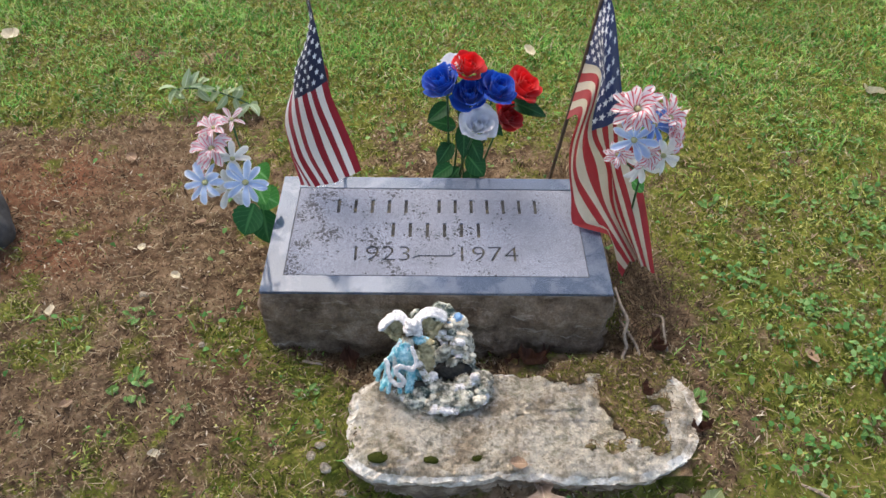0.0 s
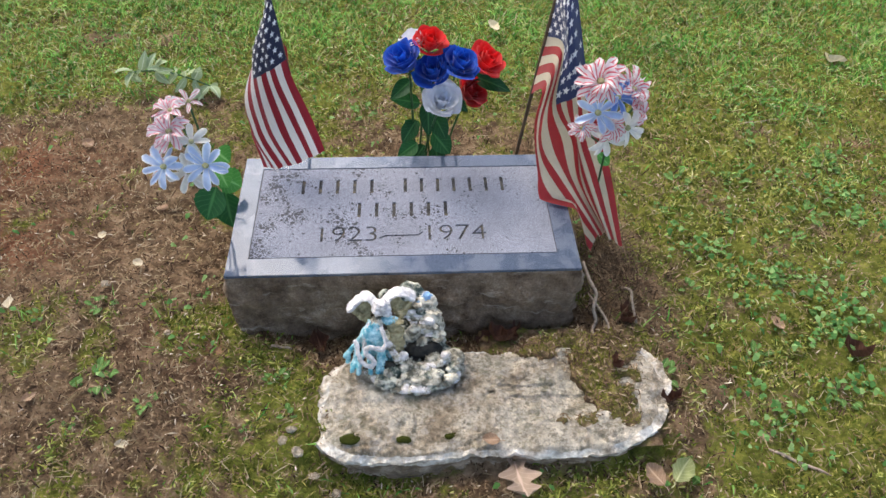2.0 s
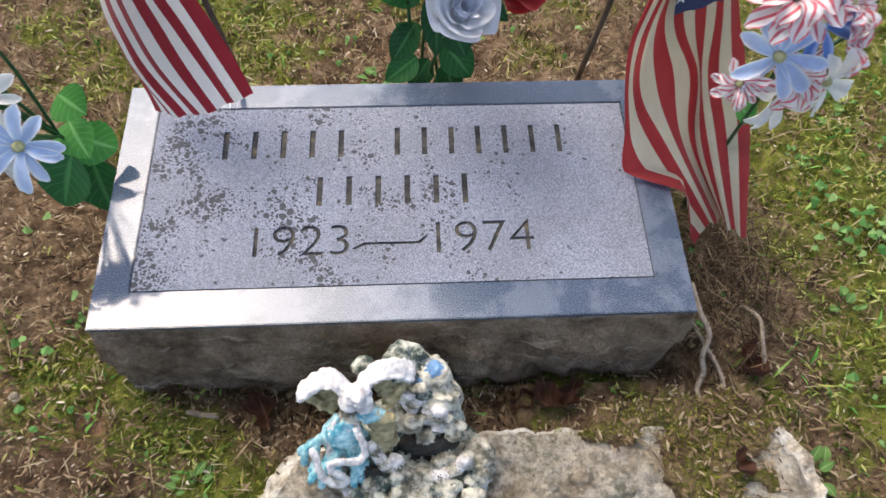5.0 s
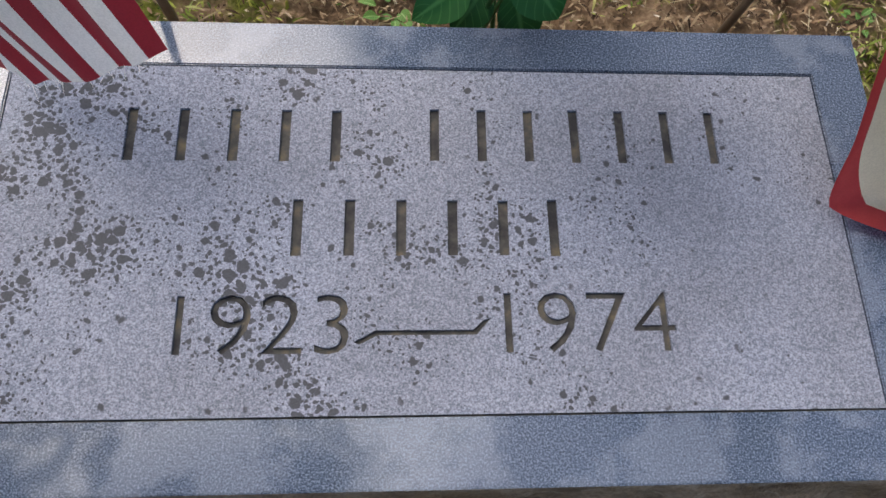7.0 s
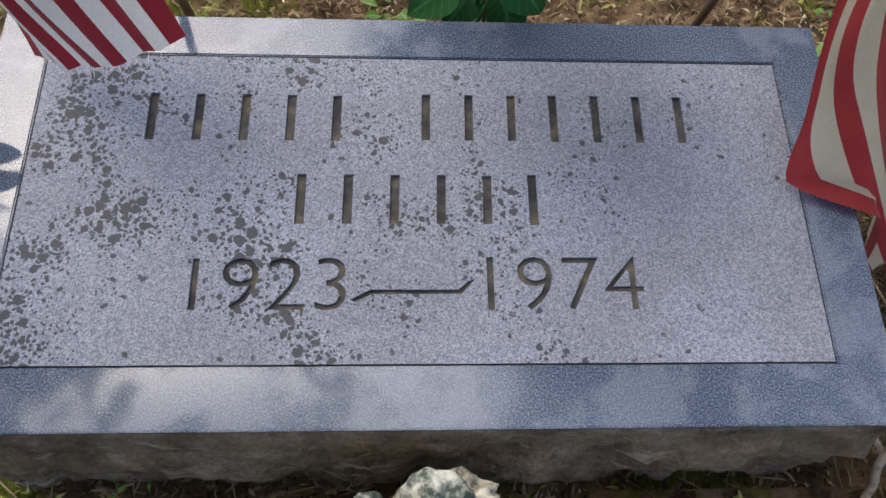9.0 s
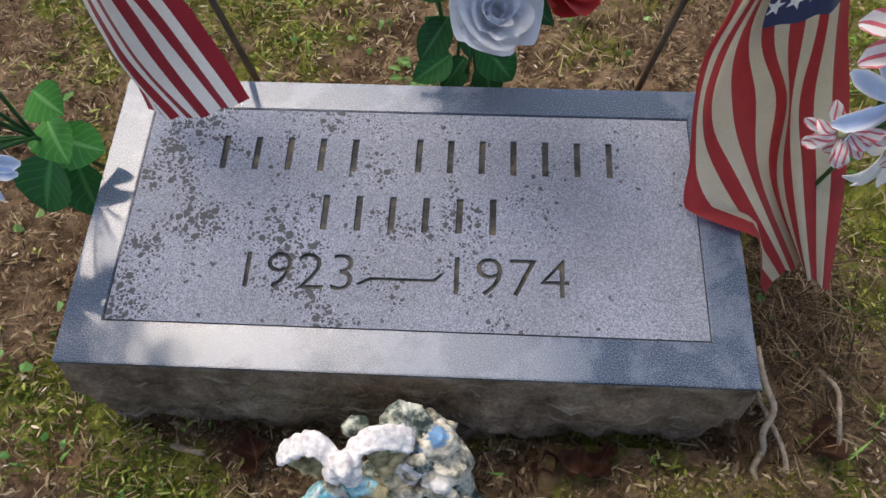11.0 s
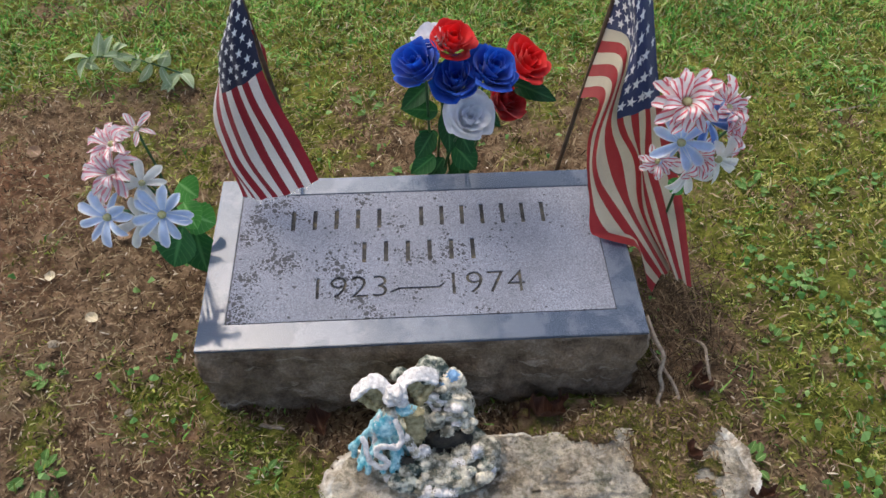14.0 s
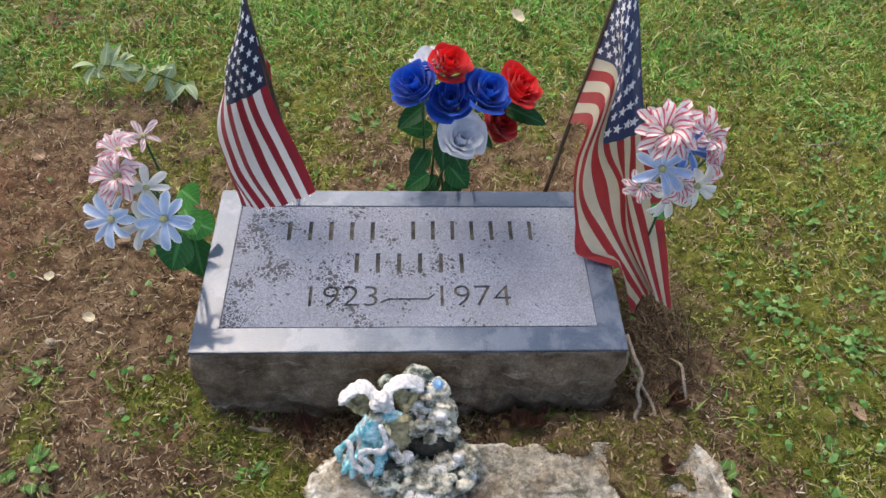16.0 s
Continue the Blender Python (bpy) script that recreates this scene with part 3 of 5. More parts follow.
    # small round clover leaves
    x, y = field(42000, -1.3, 1.6, -0.45, 1.4)
    band = sum(hump(x, y, *h) for h in ((0.72, 0.06, 0.12, 0.1), (0.8, -0.08, 0.09, 0.13), (0.92, 0.28, 0.12, 0.09), (0.57, 0.18, 0.06, 0.05), (0.62, -0.22, 0.08, 0.08)))
    keep = free_ground(x, y, 0.01) & (rng.random(len(x)) < np.clip((value_noise(x, y, 9, 31) - 0.5) * 3, 0, 0.5) * (0.06 + 0.1 * ease(0.3, 0.7, x)) + 1.0 * band * np.clip(value_noise(x, y, 22, 32) * 2 - 0.6, 0, 1))
    x, y = x[keep], y[keep]
    flakes("clover", x, y, relief(x, y) + rng.uniform(0.006, 0.016, len(x)), rng.uniform(0.005, 0.013, len(x)), rng.uniform(0.9, 1.4, len(x)), 0.4, scatter_mat("clover_leaves", [(0.0, (0.07, 0.19, 0.045)), (0.6, (0.16, 0.34, 0.09)), (1.0, (0.32, 0.5, 0.18))], 0.55), "low green clover and chickweed leaves", "clover")


build_turf()


# ---- the granite marker ----
def letter_loops(text, x0, x1, y0, y1):
    """The outlines of a text in the built-in font, fitted to a box."""
    cu = bpy.data.curves.new("letters", "FONT")
    cu.body, cu.resolution_u, cu.offset = text, 3, -0.011
    ob = new("letters", cu)
    me = ob.evaluated_get(bpy.context.evaluated_depsgraph_get()).to_mesh()
    bm = bmesh.new()
    bm.from_mesh(me)
    bmesh.ops.remove_doubles(bm, verts=bm.verts, dist=1e-5)
    edges = {e for e in bm.edges if len(e.link_faces) == 1}
    loops = []
    while edges:
        e = edges.pop()
        run, v = [e.verts[0].co.xy.copy()], e.verts[1]
        start = e.verts[0]
        while v is not start:
            run.append(v.co.xy.copy())
            step = next((k for k in v.link_edges if k in edges), None)
            if step is None:
                break
            edges.discard(step)
            v = step.other_vert(v)
        loops.append(run)
    pts = [p for r in loops for p in r]
    ax, bx, ay, by = min(p.x for p in pts), max(p.x for p in pts), min(p.y for p in pts), max(p.y for p in pts)
    bm.free()
    bpy.data.objects.remove(ob)
    bpy.data.curves.remove(cu)
    return [[(x0 + (p.x - ax) / (bx - ax) * (x1 - x0), y0 + (p.y - ay) / (by - ay) * (y1 - y0)) for p in r] for r in loops]


def plate(outlines, top, thick):
    """A flat plate of stone with openings cut through it."""
    cu = bpy.data.curves.new("plate", "CURVE")
    cu.dimensions, cu.fill_mode, cu.extrude = "2D", "BOTH", thick / 2
    for run in outlines:
        sp = cu.splines.new("POLY")
        sp.points.add(len(run) - 1)
        for q, (x, y) in zip(sp.points, run):
            q.co = (x, y, 0, 1)
        sp.use_cyclic_u = True
    ob = new("plate", cu)
    me = bpy.data.meshes.new_from_object(ob.evaluated_get(bpy.context.evaluated_depsgraph_get()))
    bm = bmesh.new()
    bm.from_mesh(me)
    bmesh.ops.remove_doubles(bm, verts=bm.verts, dist=1e-6)
    bmesh.ops.translate(bm, verts=bm.verts, vec=(0, 0, top - thick / 2))
    bpy.data.objects.remove(ob)
    bpy.data.curves.remove(cu)
    return bm


def rect(x0, x1, y0, y1):
    return [(x0, y0), (x1, y0), (x1, y1), (x0, y1)]


TOP = 0.14
PAN = (-0.268, 0.267, 0.0405, 0.2685)


def build_headstone():
    stone = thing("headstone", (0, 0.15, 0), "grey granite grave marker, polished rim, rough pitched sides, dates carved", "gravestone")
    # body with pitched sides
    bm = bmesh.new()
    nx, ny, nz = 96, 48, 26
    x0, x1, y0, y1 = -0.3045, 0.3045, 0.0005, 0.3035

    def ring(k):
        f = k / nz
        z = (TOP - 0.006) - f * 0.195
        pts = [(x0 + (x1 - x0) * i / nx, y0, 0, -1) for i in range(nx)] + [(x1, y0 + (y1 - y0) * i / ny, 1, 0) for i in range(ny)]
        pts += [(x1 - (x1 - x0) * i / nx, y1, 0, 1) for i in range(nx)] + [(x0, y1 - (y1 - y0) * i / ny, -1, 0) for i in range(ny)]
        out = []
        for x, y, ox, oy in pts:
            p = Vector((x * 7, y * 7, z * 11))
            chips = abs(noise.noise(p * 1.7)) * 0.02 + abs(noise.noise(p * 4.3)) * 0.012 + abs(noise.noise(p * 10)) * 0.005 + noise.noise(p * 22) * 0.0012
            d = min(1, f * 7) * (0.0035 + chips - 0.006) + 0.011 * min(1, f * 2.2) * (oy < 0) - 0.03 * max(0, f - 0.7) ** 2 * 2.2
            tuck = 0.028 * max(0, f - 0.3) * ease(0.24, 0.305, abs(x))
            out.append(bm.verts.new((x + ox * d - math.copysign(tuck, x) * abs(oy), y + oy * d, z)))
        return out

    rings = [ring(k) for k in range(nz + 1)]
    m = len(rings[0])
    for a, b in zip(rings, rings[1:]):
        for i in range(m):
            bm.faces.new((a[i], b[i], b[(i + 1) % m], a[(i + 1) % m]))
    bm.faces.new(rings[0])
    bm.faces.new(rings[-1][::-1])
    part("body", bm, M_ROCK, stone, "rough pitched brown-grey granite sides")
    # polished rim
    g = 0.0013
    bm = plate([rect(-0.305, 0.305, 0, 0.304), rect(PAN[0] - g, PAN[1] + g, PAN[2] - g, PAN[3] + g)], TOP, 0.0056)
    edge = [e for e in bm.edges if abs(e.verts[0].co.z - TOP) < 1e-4 and abs(e.verts[1].co.z - TOP) < 1e-4 and len(e.link_faces) == 2 and any(abs(f.normal.z) < 0.5 for f in e.link_faces)]
    bmesh.ops.bevel(bm, geom=edge, offset=0.0009, segments=2, affect="EDGES")
    rim = part("polished_rim", bm, M_POLISH, stone, "polished blue-grey granite rim, sky reflection painted in as dull pale patches")
    rim.data.polygons.foreach_set("use_smooth", [False] * len(rim.data.polygons))
    # frosted panel with carved bars and dates
    cut = [rect(*PAN)]

    def word(x0, x1, y0, y1, n):
        step = (x1 - x0) / n
        for i in range(n):
            c = x0 + step * (i + 0.5)
            k = 0.00007 * (len(cut) % 9)
            cut.append([(c - step * 0.1, y0 + k), (c + step * 0.1, y0 + k * 1.3), (c + step * 0.1 + k, y1 - k), (c - step * 0.1 + k, y1 - k * 1.6)])

    word(-0.205, -0.044, 0.199, 0.237, 5)
    word(-0.012, 0.204, 0.2, 0.239, 7)
    word(-0.098, 0.093, 0.1355, 0.1735, 6)
    cut.extend(letter_loops("1923", -0.149, -0.049, 0.0755, 0.1115))
    cut.extend(letter_loops("1974", 0.043, 0.147, 0.0755, 0.1125))
    cut.append([(-0.046, 0.0825), (-0.034, 0.0895), (0.024, 0.0895), (0.0305, 0.0955), (0.035, 0.0965), (0.026, 0.0865), (-0.032, 0.0865), (-0.043, 0.081)])
    panel = part("inscription_panel", plate(cut, TOP - 0.0006, 0.0022), M_PANEL, stone, "frosted grey granite panel spotted with dark lichen")
    panel.data.polygons.foreach_set("use_smooth", [False] * len(panel.data.polygons))
    bm = bmesh.new()
    vs = [bm.verts.new((x, y, TOP - 0.0029)) for x, y in rect(PAN[0] - 0.004, PAN[1] + 0.004, PAN[2] - 0.004, PAN[3] + 0.004)]
    bm.faces.new(vs)
    part("carved_ground", bm, M_CARVE, stone, "dirt-stained bottom of the carved letters")


build_headstone()


# ---- limestone slab ----
def slab_height(x, y):
    p = Vector((x * 9, y * 9, 0))
    z = 0.026 + 0.012 * ease(0.33, 0.42, x) + 0.006 * noise.noise(p) + 0.006 * abs(noise.noise(p * 2.9)) + 0.0034 * noise.noise(p * 7) + 0.0022 * noise.noise(p * 15) + 0.0014 * noise.noise(p * 31) - 0.004 * max(0, noise.noise(p * 5.5) - 0.25)
    scab = max(0, noise.noise(Vector((x * 16, y * 16, 7)))) * (0.35 + 0.65 * ease(0.1, 0.22, x))
    plates = round(noise.noise(Vector((x * 11, y * 18, 3))) * 2.4) * 0.0034
    return z + 0.013 * scab + plates - 0.01 * hump(x, y, 0.3, -0.16, 0.08, 0.06)


def build_slab():
    bm = bmesh.new()
    pts = [Vector((x, y)) for x, y in SLAB_OUTLINE]
    mid = Vector((0.14, -0.17))
    line = []
    for a, b, c, d in [(pts[i - 1], pts[i], pts[(i + 1) % len(pts)], pts[(i + 2) % len(pts)]) for i in range(len(pts))]:
        for k in range(18):
            t = k / 18
            p = 0.5 * ((2 * b) + (c - a) * t + (2 * a - 5 * b + 4 * c - d) * t * t + (3 * b - a - 3 * c + d) * t ** 3)
            q = Vector((p.x * 45, p.y * 45, 2))
            line.append(p + (p - mid).normalized() * (0.011 + 0.0045 * noise.noise(q) + 0.003 * noise.noise(q * 2.3) + 0.0016 * noise.noise(q * 6)))
    rows = []
    steps = [0.02] + [k / 62 for k in range(1, 60)] + [0.972, 0.985, 0.995]
    for f in steps:
        rows.append([bm.verts.new((*mid.lerp(p, f), 0)) for p in line])
        for v in rows[-1]:
            rim = max(0, f - 0.84) * 6
            v.co.z = slab_height(v.co.x, v.co.y) + rim * 0.005 * noise.noise(v.co * 55) - 0.015 * ease(0.885, 1.0, f) * (0.8 + 0.9 * noise.noise(v.co * 28))
    n = len(line)
    walls = []
    for h in (0.06, 0.14, 0.22, 0.3, 0.4, 0.52, 0.66, 0.82, 1.0):
        row = []
        for p in line:
            z = (slab_height(p.x, p.y) - 0.013) * (1 - h) - 0.045 * h
            q = Vector((p.x * 30, p.y * 30, h * 2.4))
            ledge = 0.007 * abs(noise.noise(q)) + 0.006 * noise.noise(q * 1.6) + 0.0012 * noise.noise(q * 5) - 0.004 - 0.022 * h
            ledge += 0.026 * h * hump(p.x, p.y, 0.03, -0.29, 0.13, 0.06) + 0.006 * max(0, noise.noise(Vector((p.x * 22, p.y * 22, h * 5))))
            out = (p - mid).normalized() * ledge
            row.append(bm.verts.new((p.x + out.x, p.y + out.y, z)))
        rows.append(row)
    for r, (a, b) in enumerate(zip(rows, rows[1:])):
        for i in range(n):
            f = bm.faces.new((a[i], a[(i + 1) % n], b[(i + 1) % n], b[i]))
            # lower walls take the brown colour with the ledge's shade painted in
            f.material_index = 2 if r >= len(steps) + 1 else 1 if r >= len(steps) - 5 else 0
    bm.faces.new(rows[0])
    bmesh.ops.recalc_face_normals(bm, faces=bm.faces)
    slab = thing("limestone_slab", (0.14, -0.17, 0), "rough buff limestone slab with broken pale edges, bedded in soil", "stone slab", bm=bm, mats=[M_LIME, M_LIME_EDGE, M_LIME_FOOT])
    slab.data.polygons.foreach_set("use_smooth", [p.material_index == 0 for p in slab.data.polygons])
    # moss cushions and the soil that has crept over one corner
    moss = scatter_mat("cushion_moss", [(0.0, (0.03, 0.04, 0.008)), (0.6, (0.09, 0.1, 0.016)), (1.0, (0.2, 0.19, 0.05))], 0.95)
    for cx, cy, r in ((-0.091, -0.252, 0.014), (-0.008, -0.254, 0.01), (0.067, -0.247, 0.008)):
        bm = bmesh.new()
        for k in range(150):
            a, d = rng.uniform(0, 6.28), r * math.sqrt(rng.random())
            x, y = cx + math.cos(a) * d * 1.25, cy + math.sin(a) * d * 0.7
            h = 0.008 * (1 - (d / r) ** 2) + 0.002
            z = slab_height(x, y)
            w = 0.0012
            t = rng.uniform(0, 6.28)
            e = Vector((math.cos(t), math.sin(t), 0)) * w
            b = Vector((x, y, z - 0.002))
            bm.faces.new((bm.verts.new(b - e), bm.verts.new(b + e), bm.verts.new(b + Vector((rng.normal(0, 0.002), rng.normal(0, 0.002), h)))))
        blob(bm, (cx, cy, slab_height(cx, cy) - 0.001), (r * 1.2, r * 0.7, 0.006), 0, 0.3, 90)
        thing("moss_cushion", (cx, cy, slab_height(cx, cy)), "small dark green moss cushion on pale limestone", "moss", "moss cushions on the slab", bm, moss)


build_slab()


def bank(x, y):
    """How far the mossy soil has crept over the slab's corner, 0 to 1."""
    d = 1.0 * hump(x, y, 0.325, -0.095, 0.07, 0.045) + 0.95 * hump(x, y, 0.345, -0.165, 0.042, 0.06) + 0.35 * hump(x, y, 0.29, -0.225, 0.07, 0.02) + 0.5 * hump(x, y, 0.24, -0.085, 0.05, 0.02)
    return d * (0.3 + 1.2 * value_noise(x, y, 30, 41)) + 0.6 * (value_noise(x, y, 75, 42) - 0.5) * np.sqrt(np.clip(d, 0, 1))


def bank_height(x, y):
    base = 0.03 + 0.007 * ease(0.33, 0.4, x)
    return base + 0.01 * np.clip(bank(x, y) - 0.38, -1.5, 0.6)


def build_corner_soil():
    """A low bank of moss and soil over the back corner of the slab."""
    n, m = 110, 100
    X, Y = np.meshgrid(np.linspace(0.13, 0.41, n), np.linspace(-0.27, -0.03, m))
    Z = bank_height(X, Y) - 0.02 * (bank(X, Y) < 0.3)
    i, j = np.meshgrid(np.arange(n - 1), np.arange(m - 1))
    a = (j * n + i).ravel()
    me = bpy.data.meshes.new("moss_bank")
    me.from_pydata(np.stack([X, Y, Z], -1).reshape(-1, 3).tolist(), [], np.stack([a, a + 1, a + n + 1, a + n], -1).tolist())
    for name, v in (("cover", 0.45 + 0 * X), ("red_clay", 0 * X)):
        me.attributes.new(name, "FLOAT", "POINT").data.foreach_set("value", v.ravel().astype(np.float32))
    me.materials.append(M_SOIL)
    tagged(new("moss_bank", me), "bank of moss and crumbly soil over the slab's corner", "moss", kind="stuff")

    def spread(count, least):
        x, y = field(count, 0.13, 0.41, -0.27, -0.03)
        k = bank(x, y) > least
        return x[k], y[k], bank_height(x[k], y[k]) - 0.002

    x, y, z = spread(12000, 0.36)
    blades("moss_sprigs", x, y, rng.uniform(0.003, 0.008, len(x)), rng.uniform(0.0012, 0.0026, len(x)), rng.uniform(0.4, 1.2, len(x)), scatter_mat("sprig_tips", [(0.0, (0.09, 0.1, 0.012)), (0.5, (0.23, 0.24, 0.03)), (1.0, (0.42, 0.37, 0.12))], 0.9), "moss sprigs on the slab's corner", "moss", z)
    x, y, z = spread(1500, 0.22)
    flakes("moss_crumbs", x, y, z + 0.003, rng.uniform(0.001, 0.0035, len(x)), rng.uniform(1.2, 5, len(x)), 0.3, scatter_mat("bank_crumbs", [(0.0, (0.06, 0.035, 0.02)), (0.6, (0.26, 0.18, 0.1)), (1.0, (0.5, 0.4, 0.26))], 0.85, 0.05), "brown crumbs of leaf and straw on the moss", "leaf litter")


build_corner_soil()


# ---- painted figurine: plain weathered shape ----
def fused(bm, mats, voxel):
    """The lumps of a cast figure melted into one skin; each spot keeps the paint of the lump under it."""
    seen = [(f.calc_center_median(), f.material_index) for f in bm.faces]
    tree = kdtree.KDTree(len(seen))
    for k, (c, _) in enumerate(seen):
        tree.insert(c, k)
    tree.balance()
    me = bpy.data.meshes.new("lumps")
    bm.to_mesh(me)
    bm.free()
    ob = new("lumps", me)
    mod = ob.modifiers.new("fuse", "REMESH")
    mod.mode, mod.voxel_size = "VOXEL", voxel
    out = bpy.data.meshes.new_from_object(ob.evaluated_get(bpy.context.evaluated_depsgraph_get()))
    bpy.data.objects.remove(ob)
    made = bmesh.new()
    made.from_mesh(out)
    for f in made.faces:
        f.material_index = seen[tree.find(f.calc_center_median())[1]][1]
    for v in made.verts:
        v.co += v.normal * (0.0011 * noise.noise(v.co * 190) - 0.0009 * abs(noise.noise(v.co * 330)) + 0.0005 * noise.noise(v.co * 600))
    return made


def build_figurine():
    rock = plain_mat("painted_rock", (0.13, 0.12, 0.085), (0.7, 0.65, 0.52), 65, 0.85, 0.9, lo=0.4, hi=0.6)
    pale = plain_mat("chalky_paint", (0.48, 0.44, 0.42), (0.9, 0.87, 0.84), 150, 0.85, 0.6)
    teal = plain_mat("teal_paint", (0.07, 0.36, 0.44), (0.6, 0.83, 0.84), 100, 0.6, 0.4, lo=0.38, hi=0.66)
    olive = plain_mat("olive_paint", (0.2, 0.16, 0.07), (0.55, 0.47, 0.27), 110, 0.85, 0.6)
    # near-black: painted shade for the hollow, also some dark rubble
    dark = plain_mat("hollow_shade_dark_rubble", (0.012, 0.011, 0.009), (0.05, 0.045, 0.035), 120, 0.95, 0.5)
    blue = plain_mat("blue_paint", (0.08, 0.19, 0.36), (0.25, 0.44, 0.66), 120, 0.6, 0.4)
    mossy = plain_mat("grimy_green_rock", (0.05, 0.07, 0.055), (0.56, 0.56, 0.46), 70, 0.9, 0.9, lo=0.42, hi=0.6)
    mats = [rock, pale, teal, olive, dark, blue, mossy]
    r2 = random.Random(5)
    bm = bmesh.new()
    # base and its rubble
    blob(bm, (0.013, -0.118, 0.036), (0.08, 0.054, 0.014), 6, 0.12, 40, 3)
    blob(bm, (0.01, -0.08, 0.05), (0.06, 0.03, 0.03), 6, 0.15, 40, 3)
    for k in range(42):
        a = math.pi * (1.0 + 1.0 * k / 41)
        blob(bm, (0.013 + math.cos(a) * 0.078, -0.118 + math.sin(a) * 0.052, 0.034 + r2.random() * 0.007), (r2.uniform(0.006, 0.011), 0.006, 0.006), r2.choice((0, 0, 6, 1)), 0.4, 110)
    for k in range(52):
        x = r2.uniform(-0.05, 0.086)
        y = r2.uniform(-0.162, -0.12)
        z = 0.044 + (y + 0.162) * 0.35 + max(0, x - 0.01) * 0.08
        blob(bm, (x, y, z), (r2.uniform(0.005, 0.012), 0.007, r2.uniform(0.005, 0.009)), r2.choice((6, 6, 0, 4)) if x < 0.012 else r2.choice((0, 0, 0, 6)), 0.25, 70)
    blob(bm, (0.08, -0.116, 0.05), (0.018, 0.017, 0.016), 0, 0.1, 30, 3)
    # hollow ringed with pebbles; a near-black plug paints the shade inside it
    blob(bm, (0.03, -0.105, 0.062), (0.032, 0.012, 0.02), 4, 0.08, 40, 3)
    for k in range(19):
        a = math.pi * (0.95 + 1.2 * k / 18)
        blob(bm, (0.03 + math.cos(a) * 0.036, -0.12 - abs(math.sin(a)) * 0.016, 0.07 + math.sin(a) * 0.014), (r2.uniform(0.006, 0.0085), 0.0065, r2.uniform(0.0055, 0.0075)), r2.choice((0, 1, 1, 0)), 0.2, 70)
    # crag above the hollow, ledge upon ledge
    for c, r in (((0.04, -0.07, 0.105), (0.02, 0.016, 0.022)), ((0.03, -0.05, 0.12), (0.022, 0.018, 0.02)), ((0.008, -0.038, 0.132), (0.024, 0.016, 0.016)), ((0.004, -0.034, 0.141), 0.012), ((0.016, -0.04, 0.075), (0.034, 0.022, 0.05)),
                 ((0.05, -0.06, 0.07), (0.016, 0.016, 0.035)), ((0.025, -0.102, 0.083), (0.008, 0.007, 0.012)), ((0.012, -0.092, 0.095), (0.012, 0.01, 0.02)), ((-0.034, -0.045, 0.135), (0.012, 0.01, 0.01))):
        blob(bm, c, r, 6 if c[2] > 0.125 else 0, 0.35, 80, 3)
    for k in range(60):
        t = r2.random()
        w = r2.uniform(-1, 1)
        x = -0.008 + 0.06 * t + w * 0.01
        blob(bm, (x, -0.05 - 0.05 * t + r2.uniform(-0.008, 0.004), 0.145 - 0.06 * t + w * 0.012), (r2.uniform(0.006, 0.0105), 0.006, r2.uniform(0.0035, 0.006)), r2.choice((0, 0, 6, 1)), 0.22, 80)
    blob(bm, (0.035, -0.05, 0.136), 0.0085, 5, 0.15, 80)
    blob(bm, (0.023, -0.06, 0.126), (0.0065, 0.006, 0.011), 5, 0.15, 80)
    # two arched fans: pale lumpy tops, hollow olive fronts
    for arc, foot, side in (([(-0.05, -0.074, 0.158), (-0.058, -0.068, 0.166), (-0.068, -0.066, 0.167), (-0.08, -0.068, 0.157), (-0.092, -0.072, 0.144)], (-0.062, -0.084, 0.112), -1),
                            ([(-0.033, -0.07, 0.158), (-0.024, -0.064, 0.166), (-0.012, -0.06, 0.169), (0.001, -0.058, 0.163), (0.012, -0.058, 0.152)], (-0.01, -0.084, 0.118), 1)):
        arc = [Vector(a) - Vector((0, 0, 0.008)) for a in arc]
        line = [a.lerp(b, k / 6) for a, b in zip(arc, arc[1:]) for k in range(6)] + [arc[-1]]
        for k, p in enumerate(line):
            blob(bm, p + Vector((0, 0.005, -0.001)), (0.0052, 0.0095, 0.0026), 1, 0.25, 150)
            blob(bm, p + Vector((0, -0.004, -0.002)), (0.0045, 0.0032, 0.0024), 1, 0.4, 170)
            for q in range(1, 7):
                c = p.lerp(Vector(foot), q / 7) + Vector((0, 0.012 * math.sin(q / 7 * 3.14), 0))
                blob(bm, c, (0.0048, 0.0035, 0.007), 3, 0.15, 120, 1)
        for q in range(8):
            blob(bm, Vector(arc[-1]).lerp(Vector(foot), q / 8) + Vector((0, 0.002, 0)), 0.0052, 3 if q > 1 else 1, 0.4, 140)
    # lumps between and below them
    for c, r, m in (((-0.039, -0.078, 0.148), 0.013, 1), ((-0.036, -0.083, 0.157), 0.008, 1), ((-0.046, -0.083, 0.143), 0.009, 1), ((-0.031, -0.085, 0.142), 0.009, 1), ((-0.046, -0.09, 0.126), (0.011, 0.009, 0.008), 0), ((-0.046, -0.1, 0.118), 0.0042, 1),
                    ((-0.028, -0.09, 0.128), (0.014, 0.008, 0.006), 2), ((-0.014, -0.094, 0.126), (0.012, 0.006, 0.004), 3)):
        blob(bm, c, r, m, 0.4, 160, 3)
    for k in range(18):
        t = k / 17
        blob(bm, (-0.02 + 0.006 * t + r2.uniform(-0.005, 0.005), -0.09 - 0.018 * t, 0.124 - 0.055 * t), (0.009, 0.008, 0.01), 3, 0.35, 110)
